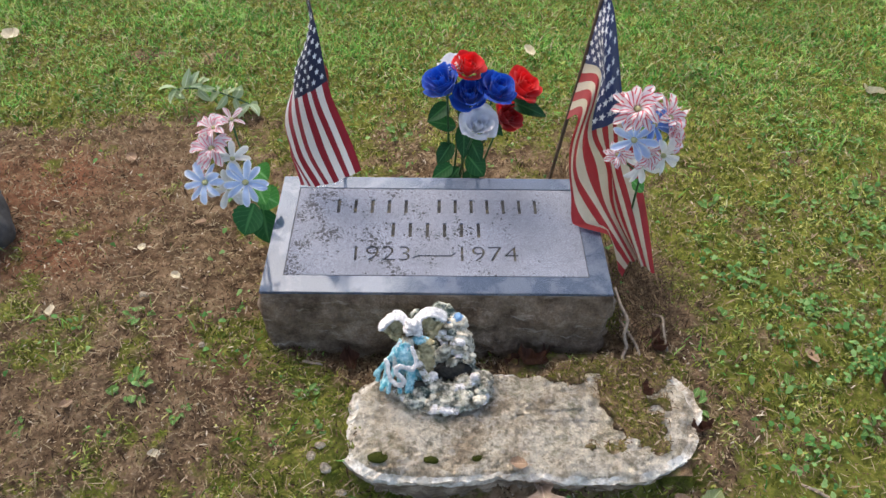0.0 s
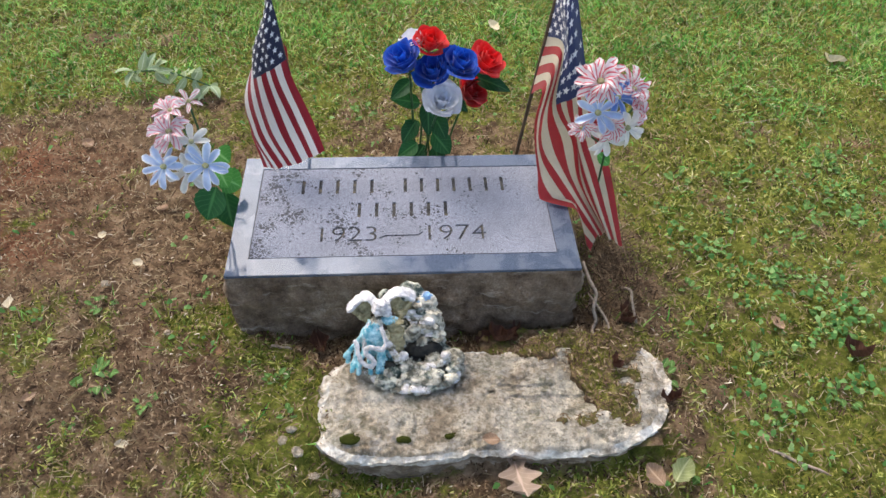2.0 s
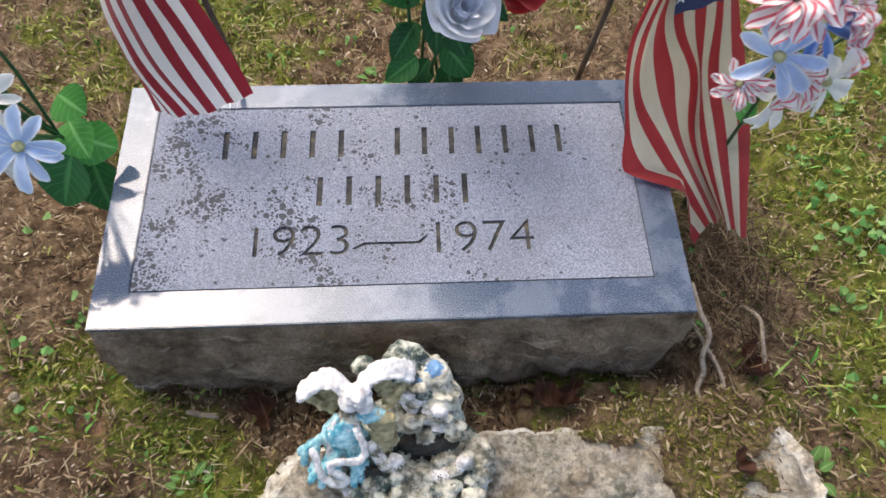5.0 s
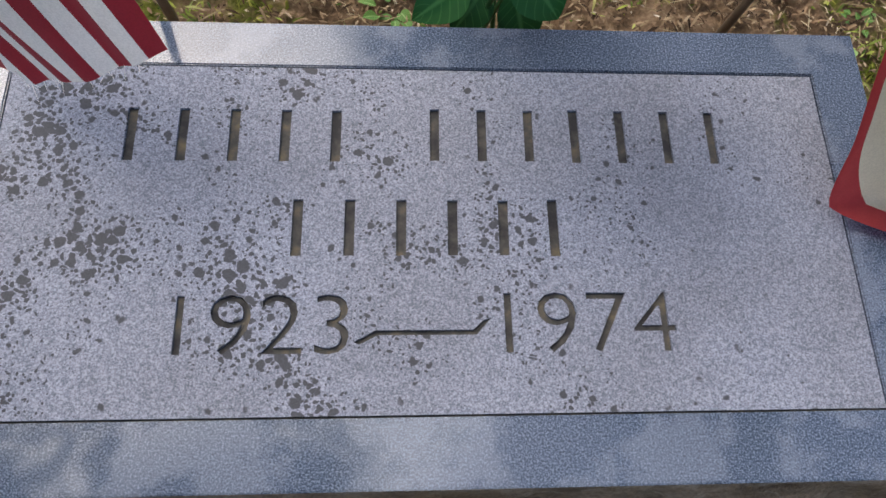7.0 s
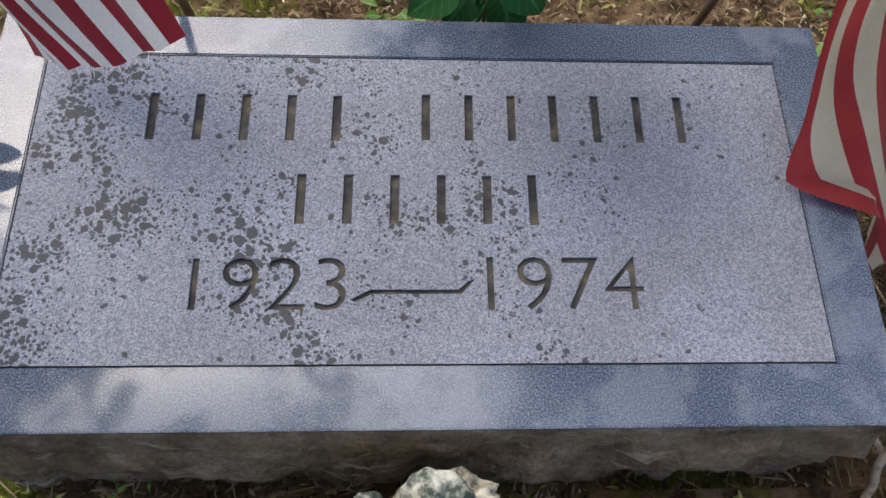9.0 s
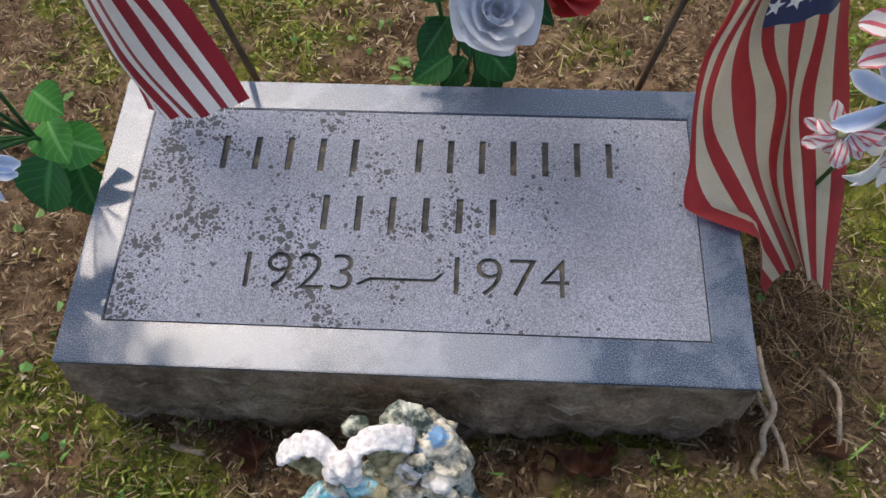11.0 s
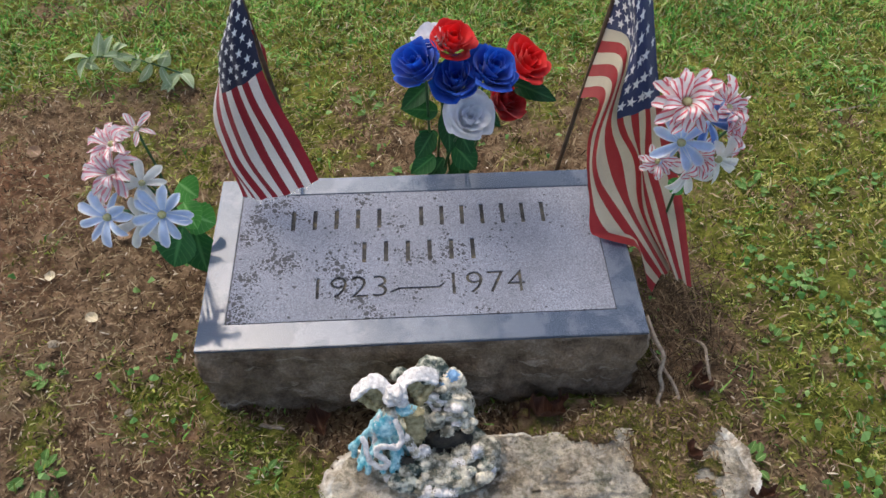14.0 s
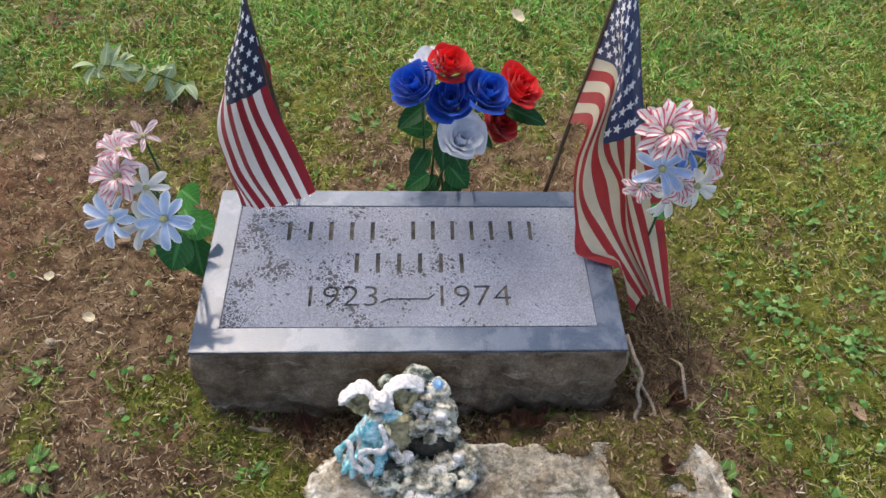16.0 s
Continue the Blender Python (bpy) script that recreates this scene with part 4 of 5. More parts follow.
    for k in range(9):
        blob(bm, (-0.03 + 0.002 * k, -0.112 - 0.002 * k, 0.088 - 0.003 * k), (0.007, 0.006, 0.006), r2.choice((1, 0)), 0.4, 120)
    # teal folds spreading downwards
    for k in range(11):
        a = math.pi * (0.9 + 1.2 * k / 10)
        for j in range(30):
            t = j / 29
            rr = 0.009 + 0.027 * t + 0.002 * math.sin(t * 7 + k * 2)
            sway = 0.004 * math.sin(t * 5 + k * 1.7)
            blob(bm, (-0.052 - 0.012 * t + math.cos(a) * rr + sway, -0.092 - 0.022 * t + math.sin(a) * rr * 0.75, 0.126 - 0.076 * t), (0.0026 + 0.0026 * t, 0.003 + 0.0026 * t, 0.005), 1 if k in (3, 8) and t < 0.55 else 2, 0.1, 90, 1)
    blob(bm, (-0.057, -0.1, 0.085), (0.022, 0.018, 0.04), 2, 0.1, 50, 3)
    # pale ribbon curling over them
    ribbon = [(-0.04, -0.104, 0.122), (-0.035, -0.114, 0.112), (-0.033, -0.122, 0.102), (-0.04, -0.128, 0.097), (-0.049, -0.129, 0.103), (-0.058, -0.13, 0.109), (-0.066, -0.131, 0.105), (-0.066, -0.136, 0.097),
              (-0.058, -0.139, 0.092), (-0.052, -0.142, 0.084), (-0.057, -0.145, 0.076), (-0.067, -0.144, 0.077), (-0.075, -0.14, 0.085), (-0.079, -0.132, 0.096), (-0.08, -0.124, 0.106), (-0.084, -0.118, 0.112)]
    for a, b in zip(ribbon, ribbon[1:]):
        for k in range(4):
            blob(bm, Vector(a).lerp(Vector(b), k / 4), (0.0045, 0.0045, 0.0055), 1, 0.15, 150, 1)
    thing("garden_figurine", (0.012, -0.108, 0.02), "weathered resin garden figurine, chipped teal and white paint, on the slab", "figurine", bm=fused(bm, mats, 0.0012), mats=mats)


build_figurine()


# ---- small flags on sticks ----
def spline_rows(knots, values, t):
    """Smooth curve through values at knots."""
    knots, values, t = np.array(knots, float), np.array(values, float), np.array(t, float)
    slope = np.gradient(values, knots, axis=0)
    i = np.clip(np.searchsorted(knots, t, side="right") - 1, 0, len(knots) - 2)
    h = (knots[i + 1] - knots[i])
    s = ((t - knots[i]) / h)
    s, h = s.reshape(-1, *[1] * (values.ndim - 1)), h.reshape(-1, *[1] * (values.ndim - 1))
    return (values[i] * (2 * s ** 3 - 3 * s ** 2 + 1) + slope[i] * h * (s ** 3 - 2 * s ** 2 + s) + values[i + 1] * (-2 * s ** 3 + 3 * s ** 2) + slope[i + 1] * h * (s ** 3 - s ** 2))


def build_flag(label, foot, head, knots_u, knots_v, grid, hoist, mats, ripple, seed):
    """Cloth hung from a stick; grid holds its folds from the stick outwards, each from the top seam down."""
    flag = thing("flag", foot, label, "flag", "small flags behind the stone")
    foot, head = Vector(foot), Vector(head)
    bm = bmesh.new()
    tube(bm, [foot + (head - foot) * k / 6 for k in range(7)], 0.0036, 10)
    blob(bm, head + Vector((0, 0, 0.004)), (0.005, 0.005, 0.007), 0, 0.0, 1)
    part("stick", bm, M_POLE, flag, "thin dark wooden stick")
    G = np.array(grid, float)

    def surface(us, vs):
        a = spline_rows(knots_u, G, us)
        P = spline_rows(knots_v, a.swapaxes(0, 1), vs).swapaxes(0, 1)
        return P

    def point(u, v):
        p = surface([u], [v])[0, 0]
        w = min(1, u * 4) * ripple
        k = math.sin(v * 19 + u * 3 + seed) * 0.5 + math.sin(v * 33 - u * 7 + seed * 2) * 0.25
        return Vector(p) + Vector((0.3, 1, 0)) * w * k + Vector((0.35, 0, 0)) * w * math.sin(u * 9 + v * 5 + seed)

    nu, nv = 50, 65
    bm = bmesh.new()
    us, vs = [i / nu for i in range(nu + 1)], [j / nv for j in range(nv + 1)]
    P = surface(us, vs)
    rows = []
    for i, u in enumerate(us):
        row = []
        for j, v in enumerate(vs):
            w = min(1, u * 4) * ripple
            k = math.sin(v * 19 + u * 3 + seed) * 0.5 + math.sin(v * 33 - u * 7 + seed * 2) * 0.25
            p = Vector(P[i, j]) + Vector((0.3, 1, 0)) * w * k + Vector((0.35, 0, 0)) * w * math.sin(u * 9 + v * 5 + seed)
            if p.y < 0.312:
                p.z = max(p.z, (TOP + 0.004 + 0.004 * v) * (1 - ease(0.312, 0.38, abs(p.x))))
            row.append(bm.verts.new(p))
        rows.append(row)
    for i in range(nu):
        for j in range(nv):
            stripe = j * 13 // nv
            f = bm.faces.new((rows[i][j], rows[i + 1][j], rows[i + 1][j + 1], rows[i][j + 1]))
            f.material_index = 2 if i < nu * 0.4 and stripe < 7 else stripe % 2
    # frayed threads along the loose end
    for k in range(26):
        p = rows[nu][rng.integers(0, nv)].co
        d = Vector((rng.normal(0, 0.003), rng.normal(0, 0.003), -rng.uniform(0.002, 0.009)))
        e = Vector((0.0003, 0, 0))
        bm.faces.new((bm.verts.new(p - e), bm.verts.new(p + e), bm.verts.new(p + d))).material_index = 1
    fabric = part("cloth", bm, mats, flag, "striped cotton with a frayed end")
    for c in range(11):
        for r in range(9):
            if (c + r) % 2:
                continue
            u, v = 0.4 * (c + 1) / 12, 7 / 13 * (r + 1) / 10
            if v * hoist < 0.004:
                continue
            o = point(u, v)
            du, dv = (point(u + 0.01, v) - o).normalized(), (point(u, v + 0.01) - o).normalized()
            nrm = du.cross(dv).normalized()
            bm = bmesh.new()
            for side in (1, -1):
                ring = []
                for k in range(10):
                    a = math.pi * k / 5
                    q = hoist * (0.0275 if k % 2 == 0 else 0.0112)
                    ring.append(bm.verts.new(o - dv * math.cos(a) * q + du * math.sin(a) * q + nrm * 0.0011 * side))
                bm.faces.new(ring if side > 0 else ring[::-1])
            part("star", bm, M_STAR, fabric)
    return flag


build_flag("small striped flag with white stars, hanging limp from a stick", (-0.172, 0.333, -0.02), (-0.222, 0.325, 0.535),
           [0, 0.2, 0.4, 0.7, 1], [0, 0.27, 0.54, 0.77, 1],
           [[(-0.22, 0.322, 0.525), (-0.214, 0.322, 0.47), (-0.209, 0.323, 0.42), (-0.205, 0.325, 0.375), (-0.2, 0.326, 0.33)],
            [(-0.203, 0.285, 0.463), (-0.226, 0.275, 0.44), (-0.242, 0.29, 0.405), (-0.224, 0.338, 0.4), (-0.208, 0.34, 0.365)],
            [(-0.189, 0.25, 0.397), (-0.222, 0.248, 0.375), (-0.254, 0.268, 0.348), (-0.274, 0.298, 0.32), (-0.262, 0.325, 0.29)],
            [(-0.166, 0.234, 0.312), (-0.205, 0.232, 0.29), (-0.245, 0.244, 0.264), (-0.27, 0.263, 0.242), (-0.282, 0.292, 0.225)],
            [(-0.14, 0.218, 0.229), (-0.176, 0.216, 0.208), (-0.212, 0.223, 0.188), (-0.24, 0.234, 0.174), (-0.264, 0.248, 0.165)]],
           0.203, [M_RED, M_WHITE, M_NAVY], 0.004, 0.4)
build_flag("faded striped flag with white stars, draped over the marker's corner", (0.22, 0.336, -0.02), (0.276, 0.33, 0.56),
           [0, 0.2, 0.4, 0.6, 0.8, 1], [0, 0.25, 0.5, 0.78, 1],
           [[(0.274, 0.33, 0.535), (0.267, 0.331, 0.467), (0.26, 0.333, 0.399), (0.252, 0.334, 0.322), (0.246, 0.335, 0.262)],
            [(0.295, 0.306, 0.481), (0.278, 0.275, 0.454), (0.283, 0.281, 0.406), (0.263, 0.256, 0.374), (0.244, 0.245, 0.333)],
            [(0.33, 0.247, 0.338), (0.303, 0.226, 0.331), (0.274, 0.234, 0.315), (0.25, 0.229, 0.294), (0.238, 0.226, 0.273)],
            [(0.358, 0.215, 0.26), (0.312, 0.201, 0.26), (0.314, 0.221, 0.24), (0.253, 0.2, 0.246), (0.248, 0.19, 0.199)],
            [(0.389, 0.178, 0.17), (0.342, 0.176, 0.192), (0.336, 0.191, 0.159), (0.288, 0.177, 0.189), (0.262, 0.163, 0.132)],
            [(0.424, 0.13, 0.052), (0.397, 0.13, 0.071), (0.389, 0.145, 0.07), (0.368, 0.136, 0.075), (0.36, 0.128, 0.046)]],
           0.28, [M_RED_OLD, M_CREAM, M_NAVY_OLD], 0.006, 1.3)


# ---- silk flowers ----
def build_rose(parent, c, axis, R, colour, spin):
    m = Matrix.Translation(c) @ frame_on(axis, spin)
    bm = bmesh.new()
    for k in range(3):
        a0 = k * 2.1

        def bud(s, t, a0=a0, k=k):
            a = a0 + s * 1.5
            r = R * (0.14 + 0.05 * k + 0.1 * t * (1 - t) + 0.03 * (s + 1) / 2)
            return (math.cos(a) * r, math.sin(a) * r, R * (-0.35 + 1.05 * t + 0.06 * math.cos(s * 3)))
        sheet(bm, bud, 8, 5, m)
    blob(bm, m @ Vector((0, 0, -0.25 * R)), R * 0.3, 0, 0.05, 10)
    rose = part("rose", bm, M_ROSE[colour], parent, f"{colour} silk rose")
    for n, r0, flare, top, half, low, ph in ((3, 0.38, 0.08, 0.85, 1.35, -0.55, 0.3), (3, 0.6, 0.14, 0.8, 1.35, -0.6, 0.9), (3, 0.8, 0.22, 0.66, 1.3, -0.65, 0.2), (4, 0.92, 0.3, 0.4, 1.05, -0.65, 1.1)):
        for k in range(n):
            a0 = ph + 2 * math.pi * k / n + rng.normal(0, 0.22)
            wob, lift, tip, tilt = rng.uniform(0.5, 1.4), rng.normal(0, 0.1), rng.uniform(-0.05, 0.2), rng.normal(0, 0.08)
            f1, f2 = rng.uniform(0, 6.28), rng.uniform(3.5, 6.0)
            bm = bmesh.new()

            def leaf(s, t):
                w = half * (0.35 + 0.65 * math.sin(min(1, t * 1.25) * math.pi / 2)) * (1 - 0.3 * max(0, t - 0.7) * 3.3 * s * s)
                a = a0 + s * w
                ruffle = math.sin(s * f2 + f1) * t ** 2
                r = R * (0.12 + (r0 - 0.12) * math.sqrt(t) + flare * t ** 3 * wob - 0.07 * s * s * t + 0.05 * ruffle)
                z = R * (low + (top - low + lift) * t ** 0.8 - flare * 1.3 * max(0, t - 0.72) ** 2 * 4 + tip * (1 - s * s) * t * t + 0.06 * ruffle + tilt * s * t)
                return (math.cos(a) * r, math.sin(a) * r, z)
            sheet(bm, leaf, 10, 8, m)
            part("petal", bm, M_ROSE[colour], rose)
    return rose


def build_leaf(parent, root, tip, width, mat, up=(0, 0, 1), droop=0.2, name="leaf", label="", jag=0.0):
    """A pointed leaf from root to tip, folded along its rib."""
    root, tip = Vector(root), Vector(tip)
    d = tip - root
    L = d.length
    x = d.normalized()
    side = x.cross(Vector(up)).normalized()
    nrm = side.cross(x)
    bm = bmesh.new()

    def shape(s, t):
        w = width * math.sin(math.pi * t ** 0.8) ** 0.8 * (1 + jag * math.sin(t * 40)) * 0.5 if 0 < t < 1 else 0.0002
        return root + x * L * t + side * s * w + nrm * (abs(s) * w * 0.35 + droop * L * (t - t * t) * 1.2)
    sheet(bm, shape, 4, 14)
    return part(name, bm, mat, parent, label)


def build_roses():
    base = (0.045, 0.355, 0)
    b = thing("rose_bouquet", base, "bunch of red, white and blue silk roses behind the marker", "flowers")
    heads = [((0.07, 0.236, 0.318), (0.15, -0.5, 0.85), 0.031, "white"), ((0.055, 0.262, 0.36), (-0.1, -0.35, 0.95), 0.029, "blue"), ((0.008, 0.262, 0.384), (-0.5, -0.2, 0.9), 0.031, "blue"),
             ((0.1, 0.268, 0.37), (0.3, -0.3, 0.9), 0.031, "blue"), ((0.051, 0.292, 0.4), (0.1, -0.3, 0.9), 0.026, "red"), ((0.149, 0.3, 0.353), (0.5, -0.2, 0.85), 0.03, "red"),
             ((0.122, 0.29, 0.301), (0.6, -0.4, 0.6), 0.028, "dark red"), ((0.026, 0.3, 0.392), (-0.3, -0.1, 0.95), 0.024, "white")]
    for k, (c, ax, R, colour) in enumerate(heads):
        build_rose(b, c, ax, R, colour, k * 1.3)
        bm = bmesh.new()
        foot = Vector((0.03 + 0.035 * (k % 2), 0.355 + 0.004 * (k % 3), -0.01))
        end = Vector(c) - Vector(ax).normalized() * R * 0.45
        tube(bm, [foot.lerp(end, t / 8) + Vector((0, 0.03, 0)) * math.sin(t / 8 * 3.14) for t in range(9)], 0.0022, 7)
        part("stem", bm, M_STEM, b)
    for root, tip, w, mat in (((0.03, 0.345, 0.14), (-0.01, 0.32, 0.125), 0.035, M_LEAF_MID), ((0.028, 0.34, 0.2), (0.0, 0.315, 0.165), 0.034, M_LEAF_DK), ((0.035, 0.34, 0.24), (-0.022, 0.315, 0.27), 0.03, M_LEAF_MID),
                              ((0.06, 0.34, 0.17), (0.095, 0.32, 0.13), 0.042, M_LEAF_MID), ((0.06, 0.335, 0.22), (0.085, 0.305, 0.18), 0.036, M_LEAF_DK), ((0.05, 0.33, 0.26), (0.05, 0.29, 0.2), 0.034, M_LEAF_DK),
                              ((0.13, 0.305, 0.325), (0.195, 0.27, 0.315), 0.03, M_LEAF_DK), ((0.02, 0.33, 0.3), (-0.02, 0.3, 0.28), 0.03, M_LEAF_DK), ((0.07, 0.3, 0.3), (0.12, 0.265, 0.275), 0.03, M_LEAF_DK),
                              ((0.03, 0.345, 0.17), (0.005, 0.335, 0.205), 0.03, M_LEAF_MID), ((0.045, 0.35, 0.13), (0.02, 0.325, 0.105), 0.032, M_LEAF_DK), ((0.065, 0.345, 0.13), (0.075, 0.315, 0.1), 0.034, M_LEAF_DK)):
        build_leaf(b, root, tip, w, mat, (0, -0.7, 0.7))


build_roses()


def build_daisy(parent, c, axis, R, colour, n, spin, width=0.26, cup=0.3):
    m = Matrix.Translation(c) @ frame_on(axis, spin)
    bm = bmesh.new()
    blob(bm, m @ Vector((0, 0, 0.002)), (R * 0.15, R * 0.15, R * 0.12), 0, 0.12, 500)
    d = part("daisy", bm, M_DISC, parent, f"{colour} silk daisy")
    double = "pink" in colour and n > 6
    for k in range(n * 2 if double else n):
        inner = k >= n
        a = 2 * math.pi * (k + 0.5 * inner) / n + rng.normal(0, 0.12)
        L, w, lift, tw = R * rng.uniform(0.88, 1.1) * (0.72 if inner else 1), R * width * rng.uniform(0.85, 1.15), rng.normal(cup + 0.45 * inner, 0.26), rng.normal(0, 0.35)
        pm = m @ Matrix.Rotation(a, 4, "Z")
        bm = bmesh.new()

        def shape(s, t):
            ww = w * 0.5 * (0.35 + 1.0 * math.sin(math.pi * min(1, t * 0.62 + 0.12)) ** 1.2) * math.sqrt(max(0.0, 1 - max(0, t - 0.8) ** 2 * 22))
            y, r = s * ww, R * 0.12 + L * 0.88 * t
            z = R * lift * (t - 0.75 * t * t) * 1.3 + 0.55 * ww * (s * s) - 0.06 * ww * math.cos(s * 9)
            return (r, y * math.cos(tw * t), z + y * math.sin(tw * t))
        sheet(bm, shape, 6, 6, pm)
        part("petal", bm, M_DAISY[colour], d)
    return d


def build_daisies(base, label, heads, joint, leaves):
    b = thing("daisy_bouquet", base, label, "flowers", "silk daisy bunches beside the marker")
    joint = Vector(joint)
    for k, (c, ax, R, colour, n) in enumerate(heads):
        build_daisy(b, c, ax, R, colour, n, k * 0.7)
        bm = bmesh.new()
        end = Vector(c) - Vector(ax).normalized() * 0.004
        tube(bm, [Vector(base) + Vector((0.003 * (k % 3), 0.003 * (k // 3), -0.01)), Vector(base).lerp(joint, 0.6), joint, joint.lerp(end, 0.6) + Vector((0, 0.006, -0.006)), end], 0.002, 6)
        part("stem", bm, M_STEM, b)
    for root, tip, w, mat in leaves:
        build_leaf(b, root, tip, w, mat, (0, -0.6, 0.8), 0.15, jag=0.05)


build_daisies((-0.322, 0.25, 0), "faded pink and pale blue silk daisies leaning by the marker",
              [((-0.388, 0.112, 0.288), (-0.15, -0.75, 0.65), 0.037, "pale blue", 9), ((-0.322, 0.114, 0.287), (0.1, -0.75, 0.65), 0.038, "pale blue", 10), ((-0.376, 0.148, 0.33), (-0.2, -0.35, 0.95), 0.038, "light pink", 10),
               ((-0.372, 0.17, 0.355), (-0.2, -0.1, 0.95), 0.03, "light pink", 8), ((-0.35, 0.2, 0.352), (0.4, -0.4, 0.8), 0.026, "light pink", 5), ((-0.355, 0.122, 0.268), (0, -0.8, 0.5), 0.036, "white", 8),
               ((-0.345, 0.145, 0.312), (0.2, -0.6, 0.7), 0.03, "white", 7), ((-0.4, 0.13, 0.278), (-0.5, -0.6, 0.5), 0.03, "light pink", 6)],
              (-0.34, 0.19, 0.2),
              [((-0.335, 0.2, 0.19), (-0.3, 0.205, 0.155), 0.05, M_LEAF), ((-0.335, 0.21, 0.2), (-0.315, 0.175, 0.18), 0.045, M_LEAF), ((-0.34, 0.19, 0.17), (-0.362, 0.155, 0.12), 0.06, M_LEAF_MID), ((-0.33, 0.2, 0.15), (-0.322, 0.165, 0.09), 0.055, M_LEAF_MID),
               ((-0.335, 0.22, 0.23), (-0.31, 0.205, 0.215), 0.045, M_LEAF)])
build_daisies((0.372, 0.2, 0), "striped pink, blue and white silk daisies leaning by the marker",
              [((0.31, 0.114, 0.384), (-0.1, -0.8, 0.6), 0.037, "pale blue", 9), ((0.31, 0.135, 0.428), (-0.15, -0.55, 0.83), 0.041, "pink", 12), ((0.288, 0.11, 0.358), (-0.4, -0.7, 0.4), 0.024, "pink", 7),
               ((0.364, 0.116, 0.352), (0.3, -0.8, 0.3), 0.034, "white", 8), ((0.372, 0.155, 0.398), (0.6, -0.4, 0.7), 0.038, "pink", 10), ((0.345, 0.14, 0.395), (0.2, -0.7, 0.6), 0.034, "blue", 9),
               ((0.335, 0.112, 0.36), (0.1, -0.8, 0.4), 0.03, "pink", 8), ((0.33, 0.112, 0.335), (0, -0.85, 0.2), 0.034, "white", 8), ((0.38, 0.14, 0.375), (0.8, -0.5, 0.3), 0.032, "pink", 8)],
              (0.355, 0.165, 0.27),
              [((0.355, 0.19, 0.19), (0.392, 0.185, 0.165), 0.026, M_LEAF), ((0.352, 0.2, 0.13), (0.37, 0.2, 0.09), 0.03, M_LEAF_DK), ((0.35, 0.185, 0.24), (0.372, 0.175, 0.22), 0.025, M_LEAF)])


# ---- leafy sprig in the far grass ----
def build_sprig():
    b = thing("leafy_sprig", (-0.46, 0.76, 0), "pale green variegated artificial leaf sprig lying in the grass", "leaf sprig")
    line = [Vector((-0.45 - 0.21 * t, 0.705 + 0.02 * t, 0.022 + 0.045 * math.sin(t * 2.3))) for t in [k / 12 for k in range(13)]]
    bm = bmesh.new()
    tube(bm, line, 0.002, 6)
    part("stem", bm, M_STEM, b)
    r = random.Random(9)
    for k in range(24):
        p = line[min(k // 2 + r.randint(0, 1), 12)]
        a = r.uniform(0, 2 * math.pi)
        tip = p + Vector((math.cos(a) * r.uniform(0.02, 0.05), math.sin(a) * 0.03 - 0.012, r.uniform(-0.03, 0.045)))
        tip.z = max(tip.z, 0.012)
        build_leaf(b, p, p + (tip - p) * 1.15, r.uniform(0.017, 0.027), M_FROND, (r.uniform(-0.8, 0.8), r.uniform(-1, 0.1), r.uniform(0.2, 0.9)), 0.35)


build_sprig()


# ---- low weeds ----
def build_weed(n, size, seed):
    r = random.Random(seed)
    b = thing("weed", (0, 0, 0), "low broad-leaved green weed rooted in thin turf", "weed", "broad-leaved weeds")
    for k in range(n):
        a, d = r.uniform(0, 2 * math.pi), size * r.uniform(0.1, 0.9)
        root = Vector((math.cos(a) * d, math.sin(a) * d, 0.004 + r.random() * 0.008))
        e, L = a + r.uniform(-0.9, 0.9), size * r.uniform(0.35, 0.75)
        tip = root + Vector((math.cos(e) * L, math.sin(e) * L, L * r.uniform(-0.1, 0.45)))
        build_leaf(b, root, tip, L * r.uniform(0.55, 0.85), M_WEED, (r.uniform(-0.3, 0.3), r.uniform(-0.3, 0.3), 1), 0.22)
    return b


def plant_weeds():
    kinds = [build_weed(9, 0.028, 1), build_weed(12, 0.034, 2), build_weed(6, 0.022, 3)]
    spots = [(0.898, 0.282), (0.85, 0.25), (0.93, 0.23), (0.707, 0.065), (0.75, 0.09), (0.66, 0.1), (0.813, -0.09), (0.77, -0.04), (0.84, -0.15), (0.54, 0.27), (0.63, 0.16), (0.69, 0.23), (0.715, 0.06), (0.62, -0.1),
             (0.54, 0.05), (0.8, 0.49), (0.91, 0.62), (0.83, 0.69), (1.0, 0.6), (0.95, 0.4), (1.03, 0.3), (0.79, 0.17), (-0.1, 0.615), (-0.38, 0.06), (-0.43, -0.165), (-0.52, -0.11), (-0.26, -0.225), (-0.69, -0.19), (-0.55, 0.03),
             (-0.66, 0.02), (0.44, -0.145), (0.36, -0.135), (-0.2, -0.2), (-0.22, -0.13), (0.46, -0.3), (0.6, -0.25), (0.73, -0.2), (-0.35, 0.75), (0.3, 0.8), (0.5, 0.66), (-0.02, 0.42), (0.12, 0.5), (0.42, 0.42), (0.6, 0.36), (-0.55, -0.2),
             (1.1, 0.75), (1.2, 0.62), (0.95, 0.85), (0.7, 0.9), (0.72, 0.35), (-0.8, 0.7), (-0.15, 0.8)]
    for k, (x, y) in enumerate(spots):
        s = 0.5 + 0.45 * rng.random()
        w = kinds[k % 3]
        pose_m = pose(x, y, float(relief(x, y)), rng.normal(0, 8), rng.normal(0, 8), rng.uniform(0, 360))
        if k < 3:
            w.matrix_basis = pose_m
        else:
            made = copy_thing(w, pose_m)
            made.scale = (s, s, s)


plant_weeds()


